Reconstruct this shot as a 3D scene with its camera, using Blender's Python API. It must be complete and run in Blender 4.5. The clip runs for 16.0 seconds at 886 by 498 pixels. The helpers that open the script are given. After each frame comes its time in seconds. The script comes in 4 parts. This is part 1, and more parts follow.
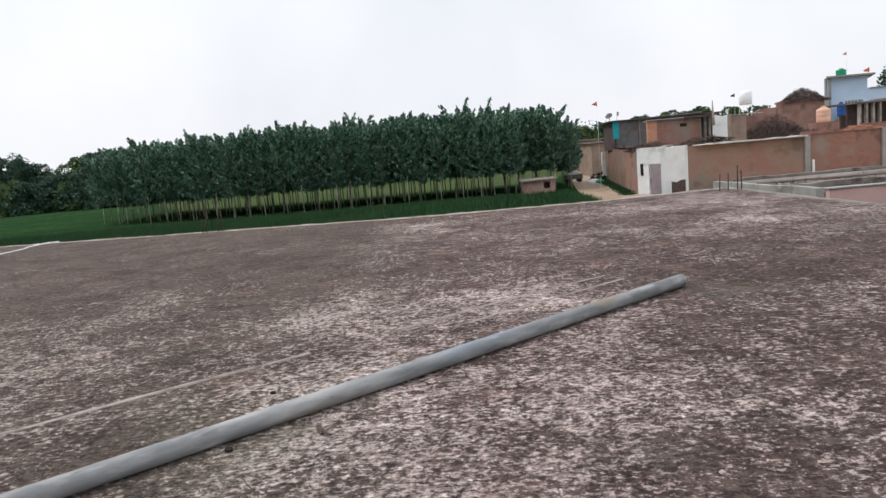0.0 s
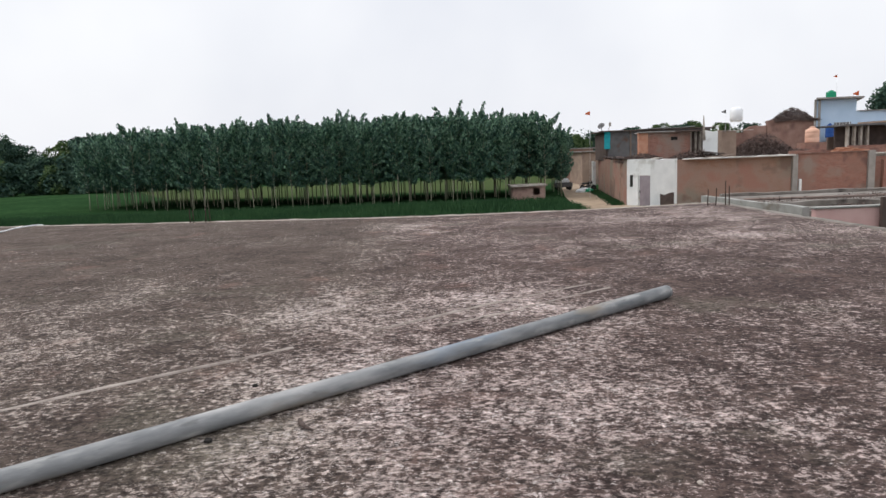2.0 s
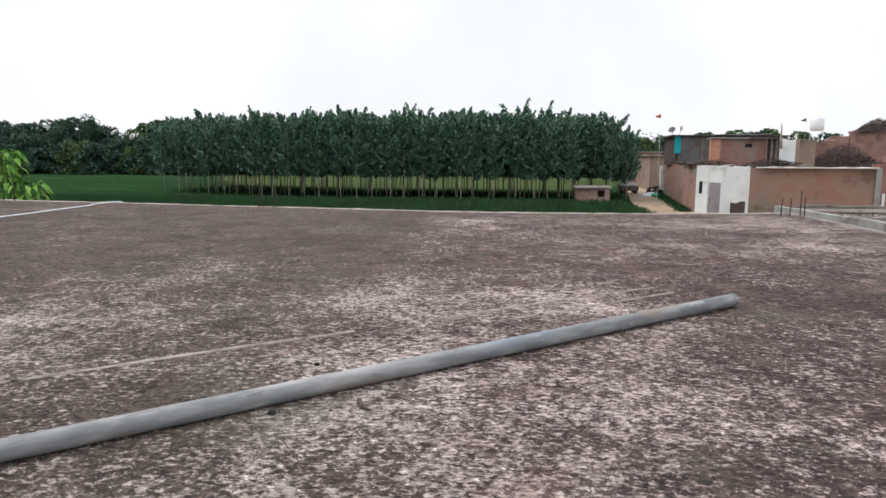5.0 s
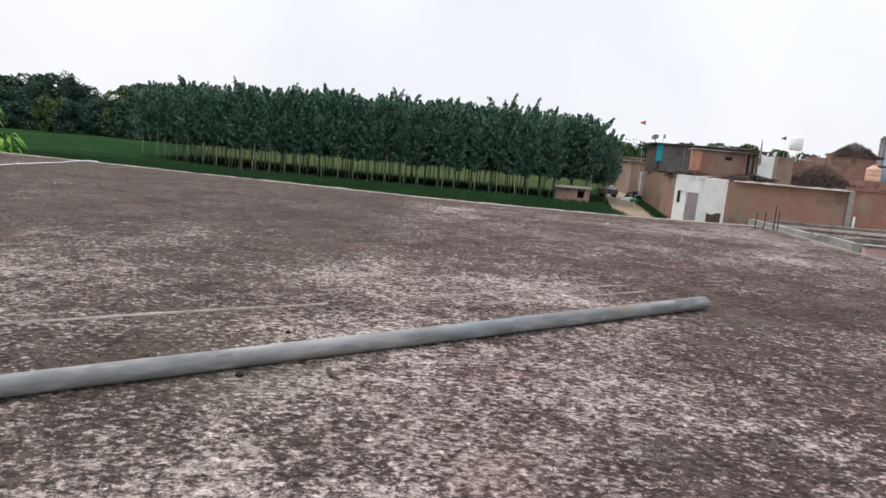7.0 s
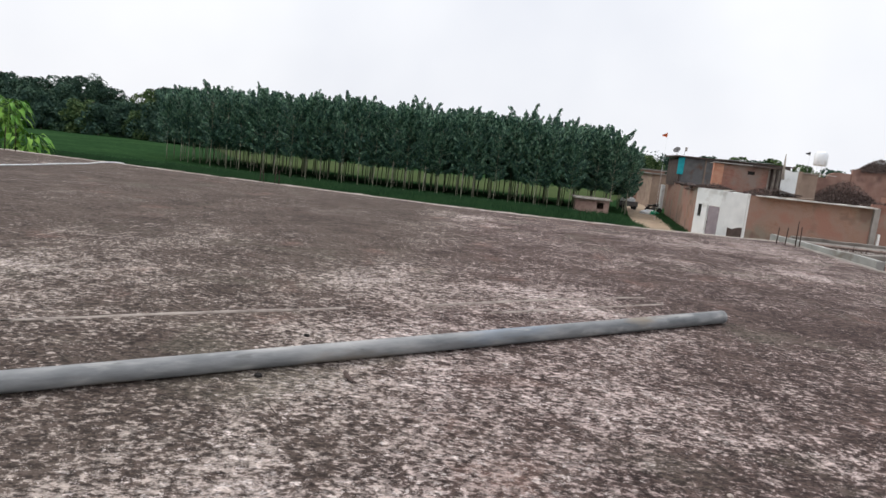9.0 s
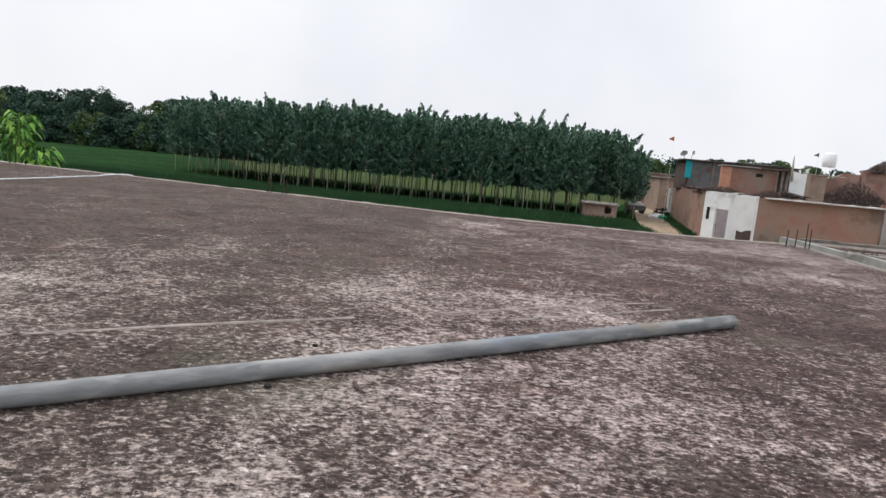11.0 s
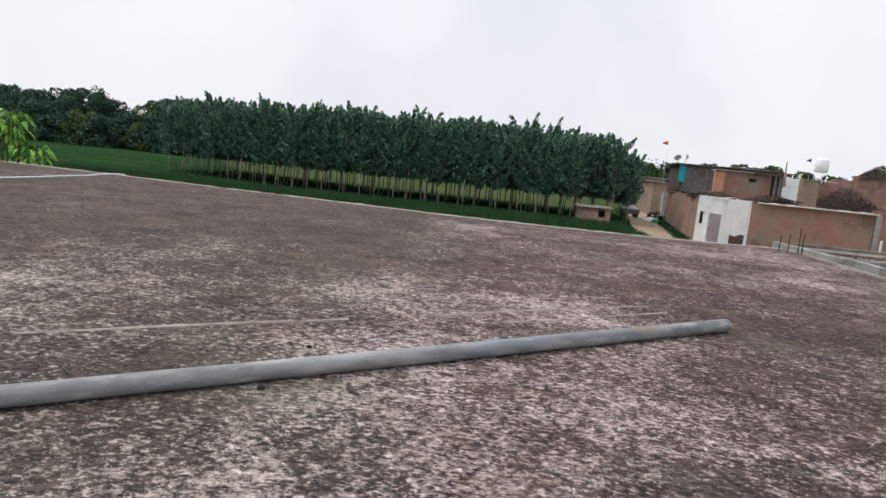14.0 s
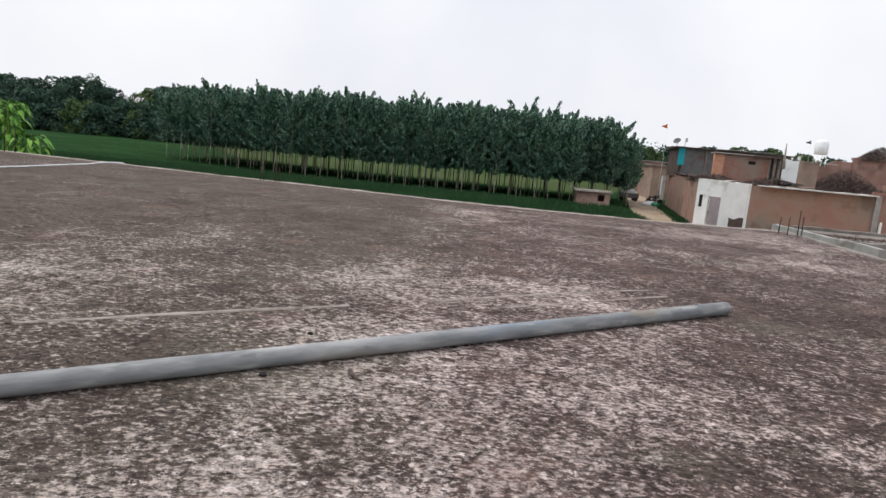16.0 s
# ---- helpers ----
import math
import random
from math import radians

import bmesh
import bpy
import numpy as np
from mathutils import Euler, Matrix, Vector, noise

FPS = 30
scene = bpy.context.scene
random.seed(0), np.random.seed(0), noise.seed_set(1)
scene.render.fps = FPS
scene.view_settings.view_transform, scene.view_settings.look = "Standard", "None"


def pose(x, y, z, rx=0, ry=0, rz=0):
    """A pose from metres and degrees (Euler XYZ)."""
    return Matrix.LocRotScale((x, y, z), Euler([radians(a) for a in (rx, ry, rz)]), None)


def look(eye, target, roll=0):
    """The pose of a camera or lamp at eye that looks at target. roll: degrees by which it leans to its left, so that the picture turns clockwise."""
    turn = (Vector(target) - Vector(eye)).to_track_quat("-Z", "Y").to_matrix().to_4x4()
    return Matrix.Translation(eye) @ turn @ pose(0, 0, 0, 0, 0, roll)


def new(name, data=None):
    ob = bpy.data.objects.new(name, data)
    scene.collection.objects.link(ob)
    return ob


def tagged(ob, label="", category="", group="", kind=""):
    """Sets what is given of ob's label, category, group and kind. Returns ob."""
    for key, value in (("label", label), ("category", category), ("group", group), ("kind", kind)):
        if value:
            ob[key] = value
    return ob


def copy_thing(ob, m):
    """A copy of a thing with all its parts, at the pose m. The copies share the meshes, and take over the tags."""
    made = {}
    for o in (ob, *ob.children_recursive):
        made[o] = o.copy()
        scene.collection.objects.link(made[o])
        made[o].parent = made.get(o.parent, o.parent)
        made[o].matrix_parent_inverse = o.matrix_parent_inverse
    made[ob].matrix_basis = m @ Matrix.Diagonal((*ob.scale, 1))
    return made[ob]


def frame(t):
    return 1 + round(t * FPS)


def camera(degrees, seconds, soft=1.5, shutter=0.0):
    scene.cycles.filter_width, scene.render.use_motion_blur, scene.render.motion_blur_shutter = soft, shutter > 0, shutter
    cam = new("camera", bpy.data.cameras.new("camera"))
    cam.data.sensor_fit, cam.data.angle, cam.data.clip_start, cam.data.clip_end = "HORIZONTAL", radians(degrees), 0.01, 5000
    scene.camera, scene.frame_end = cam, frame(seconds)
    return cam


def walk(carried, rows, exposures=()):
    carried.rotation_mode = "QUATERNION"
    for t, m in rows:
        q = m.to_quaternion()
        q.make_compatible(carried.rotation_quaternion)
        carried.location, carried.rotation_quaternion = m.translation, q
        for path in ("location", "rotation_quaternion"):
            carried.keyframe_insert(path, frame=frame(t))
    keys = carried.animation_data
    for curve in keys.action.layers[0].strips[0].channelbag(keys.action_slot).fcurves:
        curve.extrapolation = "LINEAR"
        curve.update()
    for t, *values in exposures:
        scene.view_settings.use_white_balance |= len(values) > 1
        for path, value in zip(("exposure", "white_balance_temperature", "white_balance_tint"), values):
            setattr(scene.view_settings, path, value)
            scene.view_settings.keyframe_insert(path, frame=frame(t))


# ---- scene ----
cam = camera(66.8, 16.0, soft=1.5)
PATH = [
    (0, (0.118, -0.01, 1.56), (0.111, 1.971, 1.283), -5.0),
    (0.5, (0.097, -0.024, 1.558), (0.059, 1.958, 1.297), -3.6),
    (1, (0.097, -0.021, 1.564), (0.072, 1.962, 1.309), -3.1),
    (1.5, (0.131, -0.031, 1.582), (0.144, 1.954, 1.34), -5.3),
    (2, (0.1, -0.014, 1.552), (0.132, 1.967, 1.278), -2.2),
    (2.5, (0.094, 0.0, 1.544), (0.157, 1.975, 1.239), -1.2),
    (3, (0.123, -0.009, 1.514), (0.177, 1.965, 1.194), -1.6),
    (3.5, (0.088, -0.037, 1.506), (0.071, 1.939, 1.197), 0.1),
    (4, (0.067, -0.033, 1.542), (0.063, 1.944, 1.242), -0.9),
    (4.2, (0.066, -0.061, 1.543), (-0.034, 1.917, 1.264), -1.3),
    (6.3, (0.068, -0.079, 1.462), (0.013, 1.898, 1.16), 3.7),
    (6.5, (0.059, -0.065, 1.453), (0.045, 1.911, 1.144), 4.2),
    (7, (0.043, -0.085, 1.442), (-0.027, 1.89, 1.134), 5.1),
    (7.5, (0.059, -0.118, 1.43), (-0.053, 1.857, 1.135), 6.2),
    (8, (0.051, -0.12, 1.447), (-0.064, 1.855, 1.157), 5.8),
    (8.5, (0.041, -0.13, 1.45), (-0.087, 1.845, 1.158), 5.9),
    (9, (0.04, -0.125, 1.442), (-0.085, 1.85, 1.153), 6.2),
    (9.2, (0.048, -0.13, 1.445), (-0.073, 1.844, 1.148), 6.4),
    (11.3, (0.043, -0.131, 1.458), (-0.107, 1.845, 1.188), 5.2),
    (11.5, (0.035, -0.117, 1.457), (-0.096, 1.86, 1.181), 5.6),
    (12, (0.032, -0.124, 1.445), (-0.098, 1.854, 1.177), 6.4),
    (12.5, (0.023, -0.129, 1.444), (-0.141, 1.844, 1.158), 6.1),
    (13, (0.027, -0.124, 1.442), (-0.124, 1.85, 1.157), 6.3),
    (13.5, (0.029, -0.118, 1.444), (-0.119, 1.859, 1.182), 6.1),
    (14, (0.033, -0.117, 1.45), (-0.1, 1.861, 1.187), 5.8),
    (14.5, (0.035, -0.133, 1.459), (-0.113, 1.843, 1.189), 5.3),
    (15, (0.024, -0.119, 1.441), (-0.145, 1.852, 1.148), 5.9),
    (15.5, (0.032, -0.13, 1.443), (-0.129, 1.841, 1.145), 5.7),
    (16, (0.029, -0.114, 1.449), (-0.098, 1.859, 1.144), 5.3),
]
walk(cam, [(t, look(eye, target, roll)) for t, eye, target, roll in PATH],
     exposures=[(0.0, 0.0), (1.5, -0.07), (2.5, 0.02), (3.5, 0.08), (4.2, 0.13), (6.5, 0.02), (9.0, 0.0), (11.5, -0.06), (13.0, -0.09), (16.0, -0.03)])

# ---- light ----
world = bpy.data.worlds.new("overcast_sky")
scene.world = world
world.use_nodes = True
wn, wl = world.node_tree.nodes, world.node_tree.links
sky = wn.new("ShaderNodeTexSky")
sky.sky_type, sky.sun_disc = "NISHITA", False
sky.sun_elevation, sky.sun_rotation = radians(54), radians(-68)
sky.dust_density, sky.air_density = 4.0, 1.5
coord, cloud = wn.new("ShaderNodeTexCoord"), wn.new("ShaderNodeTexNoise")
cloud.inputs["Scale"].default_value, cloud.inputs["Detail"].default_value = 2.2, 4.0
veil = wn.new("ShaderNodeValToRGB")
veil.color_ramp.elements[0].position, veil.color_ramp.elements[0].color = 0.3, (8.7, 8.95, 9.7, 1)
veil.color_ramp.elements[1].position, veil.color_ramp.elements[1].color = 0.7, (10.9, 11.0, 11.3, 1)
mixed = wn.new("ShaderNodeMix")
mixed.data_type = "RGBA"
mixed.inputs["Factor"].default_value = 0.93
wl.new(coord.outputs["Generated"], cloud.inputs["Vector"])
wl.new(cloud.outputs["Fac"], veil.inputs["Fac"])
wl.new(sky.outputs["Color"], mixed.inputs["A"])
wl.new(veil.outputs["Color"], mixed.inputs["B"])
wl.new(mixed.outputs["Result"], wn["Background"].inputs["Color"])
# an overcast sky is brighter overhead than at the horizon
height, dome = wn.new("ShaderNodeSeparateXYZ"), wn.new("ShaderNodeMapRange")
dome.inputs["From Min"].default_value, dome.inputs["From Max"].default_value = 0.25, 1.0
dome.inputs["To Min"].default_value, dome.inputs["To Max"].default_value = 0.1, 0.17
wl.new(coord.outputs["Generated"], height.inputs[0])
wl.new(height.outputs["Z"], dome.inputs["Value"])
wl.new(dome.outputs["Result"], wn["Background"].inputs["Strength"])

sun = new("sun", bpy.data.lights.new("sun", "SUN"))
sun.data.energy, sun.data.angle, sun.data.color = 1.3, radians(20), (1.0, 0.96, 0.9)
sun.matrix_world = look((0, 0, 45), (30, -12, 0))

GROUND = -2.5


# ---- materials ----
def material(name, tones, scale=4.0, rough=0.9, bump=0.3, bump_scale=None, metal=0.0, spots=None, stretch=(1, 1, 1), detail=7.0, island=0.0, objects=0.0, gloss=0.2):
    """Weathered surface: two scales of noise run through the tones, with optional spots (colour, scale, threshold)."""
    m = bpy.data.materials.new(name)
    m.use_nodes = True
    n, k = m.node_tree.nodes, m.node_tree.links
    shade = n["Principled BSDF"]
    place, stretcher = n.new("ShaderNodeTexCoord"), n.new("ShaderNodeMapping")
    stretcher.inputs["Scale"].default_value = stretch
    k.new(place.outputs["Object"], stretcher.inputs["Vector"])
    fine, broad = n.new("ShaderNodeTexNoise"), n.new("ShaderNodeTexNoise")
    for tex, s, d in ((fine, scale, detail), (broad, scale * 0.13, 3.0)):
        tex.inputs["Scale"].default_value, tex.inputs["Detail"].default_value = s, d
        k.new(stretcher.outputs["Vector"], tex.inputs["Vector"])
    both = n.new("ShaderNodeMix")
    both.inputs["Factor"].default_value = 0.45
    k.new(fine.outputs["Fac"], both.inputs["A"])
    k.new(broad.outputs["Fac"], both.inputs["B"])
    value = both.outputs["Result"]
    if island or objects:
        src = n.new("ShaderNodeNewGeometry").outputs["Random Per Island"] if island else n.new("ShaderNodeObjectInfo").outputs["Random"]
        var = n.new("ShaderNodeMath")
        var.operation = "MULTIPLY_ADD"
        var.inputs[1].default_value = island or objects
        k.new(src, var.inputs[0])
        k.new(value, var.inputs[2])
        off = n.new("ShaderNodeMath")
        off.operation = "SUBTRACT"
        off.inputs[1].default_value = (island or objects) / 2
        k.new(var.outputs[0], off.inputs[0])
        value = off.outputs[0]
    ramp = n.new("ShaderNodeValToRGB")
    while len(ramp.color_ramp.elements) < len(tones):
        ramp.color_ramp.elements.new(0.5)
    for i, (e, c) in enumerate(zip(ramp.color_ramp.elements, tones)):
        e.position, e.color = 0.34 + 0.32 * i / max(1, len(tones) - 1), (*c, 1)
    k.new(value, ramp.inputs["Fac"])
    colour = ramp.outputs["Color"]
    for tint, s, edge in spots or ():
        tex, cut, mix = n.new("ShaderNodeTexNoise"), n.new("ShaderNodeValToRGB"), n.new("ShaderNodeMix")
        tex.inputs["Scale"].default_value, tex.inputs["Detail"].default_value = s, 5.0
        k.new(stretcher.outputs["Vector"], tex.inputs["Vector"])
        cut.color_ramp.elements[0].position, cut.color_ramp.elements[1].position = edge, edge + 0.14
        k.new(tex.outputs["Fac"], cut.inputs["Fac"])
        mix.data_type = "RGBA"
        k.new(cut.outputs["Color"], mix.inputs["Factor"])
        k.new(colour, mix.inputs["A"])
        mix.inputs["B"].default_value = (*tint, 1)
        colour = mix.outputs["Result"]
    k.new(colour, shade.inputs["Base Color"])
    shade.inputs["Roughness"].default_value, shade.inputs["Metallic"].default_value = rough, metal
    shade.inputs["Specular IOR Level"].default_value = gloss
    if bump:
        relief, grain = n.new("ShaderNodeBump"), n.new("ShaderNodeTexNoise")
        grain.inputs["Scale"].default_value, grain.inputs["Detail"].default_value = bump_scale or scale * 3, 6.0
        k.new(stretcher.outputs["Vector"], grain.inputs["Vector"])
        k.new(grain.outputs["Fac"], relief.inputs["Height"])
        relief.inputs["Strength"].default_value, relief.inputs["Distance"].default_value = bump, 0.03
        k.new(relief.outputs["Normal"], shade.inputs["Normal"])
    return m


def brick_material(name, a, b, mortar, plaster=None, cover=0.5, stains=()):
    """Brickwork courses on upright walls, 0.24 by 0.075 m, partly under old plaster."""
    m = material(name, [a, b], 3.0, 0.92, 0.4)
    n, k = m.node_tree.nodes, m.node_tree.links
    shade = n["Principled BSDF"]
    old = shade.inputs["Base Color"].links[0].from_socket
    place, split, add, join, tex = (n.new(t) for t in ("ShaderNodeTexCoord", "ShaderNodeSeparateXYZ", "ShaderNodeMath", "ShaderNodeCombineXYZ", "ShaderNodeTexBrick"))
    k.new(place.outputs["Object"], split.inputs[0])
    k.new(split.outputs["X"], add.inputs[0])
    k.new(split.outputs["Y"], add.inputs[1])
    k.new(add.outputs[0], join.inputs["X"])
    k.new(split.outputs["Z"], join.inputs["Y"])
    k.new(join.outputs[0], tex.inputs["Vector"])
    tex.inputs["Scale"].default_value, tex.inputs["Brick Width"].default_value, tex.inputs["Row Height"].default_value = 1.0, 0.24, 0.08
    tex.inputs["Mortar Size"].default_value = 0.008
    k.new(old, tex.inputs["Color1"])
    tex.inputs["Color2"].default_value = (*[0.9 * v for v in a], 1)
    tex.inputs["Mortar"].default_value = (*mortar, 1)
    colour = tex.outputs["Color"]
    if plaster:
        spread, cut, mix = n.new("ShaderNodeTexNoise"), n.new("ShaderNodeValToRGB"), n.new("ShaderNodeMix")
        spread.inputs["Scale"].default_value, spread.inputs["Detail"].default_value = 0.5, 6.0
        k.new(place.outputs["Object"], spread.inputs["Vector"])
        cut.color_ramp.elements[0].position, cut.color_ramp.elements[1].position = 0.95 - cover, 1.1 - cover
        k.new(spread.outputs["Fac"], cut.inputs["Fac"])
        mix.data_type = "RGBA"
        k.new(cut.outputs["Color"], mix.inputs["Factor"])
        k.new(colour, mix.inputs["A"])
        mix.inputs["B"].default_value = (*plaster, 1)
        colour = mix.outputs["Result"]
    for tint, size, edge in stains:
        spread, cut, mix = n.new("ShaderNodeTexNoise"), n.new("ShaderNodeValToRGB"), n.new("ShaderNodeMix")
        spread.inputs["Scale"].default_value, spread.inputs["Detail"].default_value = size, 7.0
        k.new(place.outputs["Object"], spread.inputs["Vector"])
        cut.color_ramp.elements[0].position, cut.color_ramp.elements[1].position = edge, edge + 0.1
        k.new(spread.outputs["Fac"], cut.inputs["Fac"])
        mix.data_type = "RGBA"
        k.new(cut.outputs["Color"], mix.inputs["Factor"])
        k.new(colour, mix.inputs["A"])
        mix.inputs["B"].default_value = (*tint, 1)
        colour = mix.outputs["Result"]
    k.new(colour, shade.inputs["Base Color"])
    return m


def screed_material():
    """Old roof screed: brown base, flaked pale skin in uneven fields, damp stains."""
    m = bpy.data.materials.new("weathered_roof_screed")
    m.use_nodes = True
    n, k = m.node_tree.nodes, m.node_tree.links
    shade = n["Principled BSDF"]
    place = n.new("ShaderNodeTexCoord").outputs["Object"]

    def tex(scale, detail, rough=0.55, lift=0.0, long=1.0):
        t, v = n.new("ShaderNodeTexNoise"), n.new("ShaderNodeMapping")
        v.inputs["Location"].default_value = (lift, lift * 1.7, lift * 0.3)
        v.inputs["Scale"].default_value = (1 / long, long, 1)
        k.new(place, v.inputs["Vector"])
        k.new(v.outputs["Vector"], t.inputs["Vector"])
        t.inputs["Scale"].default_value, t.inputs["Detail"].default_value, t.inputs["Roughness"].default_value = scale, detail, rough
        return t.outputs["Fac"]

    def calc(op, a, b, c=None):
        node = n.new("ShaderNodeMath")
        node.operation = op
        for i, v in enumerate((a, b, c)):
            if v is None:
                continue
            if isinstance(v, (int, float)):
                node.inputs[i].default_value = v
            else:
                k.new(v, node.inputs[i])
        return node.outputs[0]

    def blend(f, a, b):
        node = n.new("ShaderNodeMix")
        node.data_type = "RGBA"
        k.new(f, node.inputs["Factor"])
        for key, v in (("A", a), ("B", b)):
            if isinstance(v, tuple):
                node.inputs[key].default_value = (*[0.93 * c for c in v], 1)
            else:
                k.new(v, node.inputs[key])
        return node.outputs["Result"]

    def step(f, lo, hi):
        node = n.new("ShaderNodeMapRange")
        node.interpolation_type = "SMOOTHSTEP"
        node.inputs["From Min"].default_value, node.inputs["From Max"].default_value = lo, hi
        k.new(f, node.inputs["Value"])
        return node.outputs["Result"]

    xyz = n.new("ShaderNodeSeparateXYZ")
    k.new(place, xyz.inputs[0])
    flake = calc("MULTIPLY_ADD", tex(22, 7, 0.75, 0.0, 1.12), 0.68, calc("MULTIPLY", tex(7, 6, 0.65, 3.0), 0.32))
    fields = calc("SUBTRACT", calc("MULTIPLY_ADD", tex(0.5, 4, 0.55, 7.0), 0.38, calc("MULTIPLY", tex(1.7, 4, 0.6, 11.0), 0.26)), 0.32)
    # tone set by position: darker far off, at left and at near right
    pale_bias = calc("ADD", fields, calc("MULTIPLY", step(xyz.outputs["Y"], 4.0, 10.0), -0.085))
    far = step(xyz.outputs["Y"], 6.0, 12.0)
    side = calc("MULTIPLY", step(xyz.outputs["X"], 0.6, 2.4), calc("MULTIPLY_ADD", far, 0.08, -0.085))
    pale_bias = calc("ADD", pale_bias, calc("MULTIPLY_ADD", calc("MULTIPLY", step(xyz.outputs["X"], 2.0, 7.0), far), 0.04, side))
    pale_bias = calc("ADD", pale_bias, calc("MULTIPLY", step(xyz.outputs["X"], -0.7, -2.0), calc("MULTIPLY_ADD", step(xyz.outputs["Y"], 3.4, 4.6), 0.045, calc("MULTIPLY_ADD", far, -0.05, -0.09))))
    cover = calc("ADD", flake, calc("MULTIPLY", pale_bias, 0.52))
    base = blend(step(tex(2.2, 6, 0.6, 5.0), 0.35, 0.65), (0.06, 0.04, 0.036), (0.103, 0.073, 0.064))
    pale = blend(step(tex(1.3, 6, 0.6, 15.0), 0.35, 0.65), (0.375, 0.298, 0.276), (0.475, 0.383, 0.356))
    ochre = step(calc("MULTIPLY_ADD", tex(0.35, 4, 0.6, 41.0), 5.0, xyz.outputs["X"]), 3.2, 0.2)
    base = blend(calc("MULTIPLY", ochre, 0.6), base, blend(step(tex(1.6, 6, 0.6, 45.0), 0.35, 0.65), (0.072, 0.056, 0.046), (0.125, 0.101, 0.083)))
    pale = blend(calc("MULTIPLY", ochre, 0.7), pale, (0.41, 0.355, 0.31))
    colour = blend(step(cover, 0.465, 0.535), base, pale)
    # shade of small pits painted dark, without any hollow in the surface
    pit_shade = step(tex(27, 5, 0.7, 51.0, 1.15), 0.55, 0.6)
    colour = blend(calc("MULTIPLY", pit_shade, 0.75), colour, (0.045, 0.033, 0.03))
    flecks = step(calc("ADD", tex(25, 6, 0.75, 63.0, 1.15), calc("MULTIPLY", pale_bias, 0.75)), 0.555, 0.6)
    colour = blend(calc("MULTIPLY", flecks, 0.85), colour, (0.63, 0.555, 0.525))
    colour = blend(calc("MULTIPLY", step(tex(0.9, 5, 0.6, 21.0), 0.56, 0.7), 0.32), colour, (0.15, 0.142, 0.108))
    colour = blend(calc("MULTIPLY", step(tex(1.1, 5, 0.6, 33.0), 0.57, 0.72), 0.4), colour, (0.22, 0.135, 0.11))
    # light and shade of the crumbled relief, multiplied into the colour everywhere
    crumb_shade = n.new("ShaderNodeMapRange")
    crumb_shade.inputs["From Min"].default_value, crumb_shade.inputs["From Max"].default_value = 0.43, 0.57
    crumb_shade.inputs["To Min"].default_value, crumb_shade.inputs["To Max"].default_value = 0.45, 1.55
    k.new(calc("MULTIPLY_ADD", tex(19, 7, 0.75, 81.0, 1.15), 0.72, calc("MULTIPLY", tex(50, 4, 0.6, 91.0, 1.15), 0.28)), crumb_shade.inputs["Value"])
    scaled = n.new("ShaderNodeMix")
    scaled.data_type, scaled.blend_type = "RGBA", "MULTIPLY"
    scaled.inputs["Factor"].default_value = 1.0
    k.new(colour, scaled.inputs["A"])
    k.new(crumb_shade.outputs["Result"], scaled.inputs["B"])
    colour = scaled.outputs["Result"]
    k.new(colour, shade.inputs["Base Color"])
    shade.inputs["Roughness"].default_value, shade.inputs["Specular IOR Level"].default_value = 0.95, 0.15
    relief = n.new("ShaderNodeBump")
    relief.inputs["Strength"].default_value, relief.inputs["Distance"].default_value = 1.0, 0.045
    k.new(cover, relief.inputs["Height"])
    k.new(relief.outputs["Normal"], shade.inputs["Normal"])
    return m


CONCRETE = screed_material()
SEAM = material("mortar_seam", [(0.16, 0.13, 0.112), (0.32, 0.275, 0.245), (0.44, 0.39, 0.35)], 7.0)
COPING = material("pale_stone_coping", [(0.34, 0.32, 0.3), (0.52, 0.5, 0.47), (0.64, 0.62, 0.6)], 1.6)
# orange of the loose bricks, also used to paint a lit brick edge
ORANGE_BRICK = material("orange_brick", [(0.36, 0.155, 0.095), (0.46, 0.22, 0.145), (0.52, 0.29, 0.2)], 3.0, objects=0.4)
LIP = material("cement_lip", [(0.22, 0.185, 0.155), (0.36, 0.32, 0.28), (0.5, 0.46, 0.41)], 4.0)
PALE = material("pale_cement", [(0.22, 0.218, 0.205), (0.33, 0.328, 0.31)], 3.0, spots=[((0.17, 0.15, 0.13), 1.8, 0.57)])
HUT_BRICK = material("pinkish_old_brick", [(0.24, 0.15, 0.125), (0.33, 0.22, 0.185), (0.4, 0.28, 0.24)], 3.0, spots=[((0.17, 0.11, 0.09), 1.5, 0.58)])
GREY = material("grey_cement", [(0.2, 0.19, 0.18), (0.34, 0.32, 0.3)], 2.0)
# dark brown things; also paints the shade in a doorway and behind pillars
DARK_BROWN = material("dark_brown", [(0.06, 0.045, 0.04), (0.12, 0.09, 0.08)], 3.0)
SLAB = material("raw_slab", [(0.12, 0.105, 0.093), (0.19, 0.17, 0.152), (0.27, 0.245, 0.225)], 2.5, spots=[((0.06, 0.05, 0.045), 1.6, 0.58)])
DUSTY = material("dusty_red_plaster", [(0.18, 0.104, 0.085), (0.25, 0.148, 0.12), (0.31, 0.2, 0.165)], 1.5, spots=[((0.15, 0.09, 0.075), 0.7, 0.57)])
STEEL = material("galvanised_pipe", [(0.1, 0.107, 0.114), (0.21, 0.216, 0.22), (0.36, 0.358, 0.352)], 11.0, 0.7, 0.25, 30.0, stretch=(0.25, 1, 1), spots=[((0.22, 0.19, 0.155), 5.0, 0.55), ((0.19, 0.235, 0.29), 2.2, 0.56), ((0.33, 0.33, 0.32), 13.0, 0.58), ((0.1, 0.1, 0.1), 17.0, 0.66)])
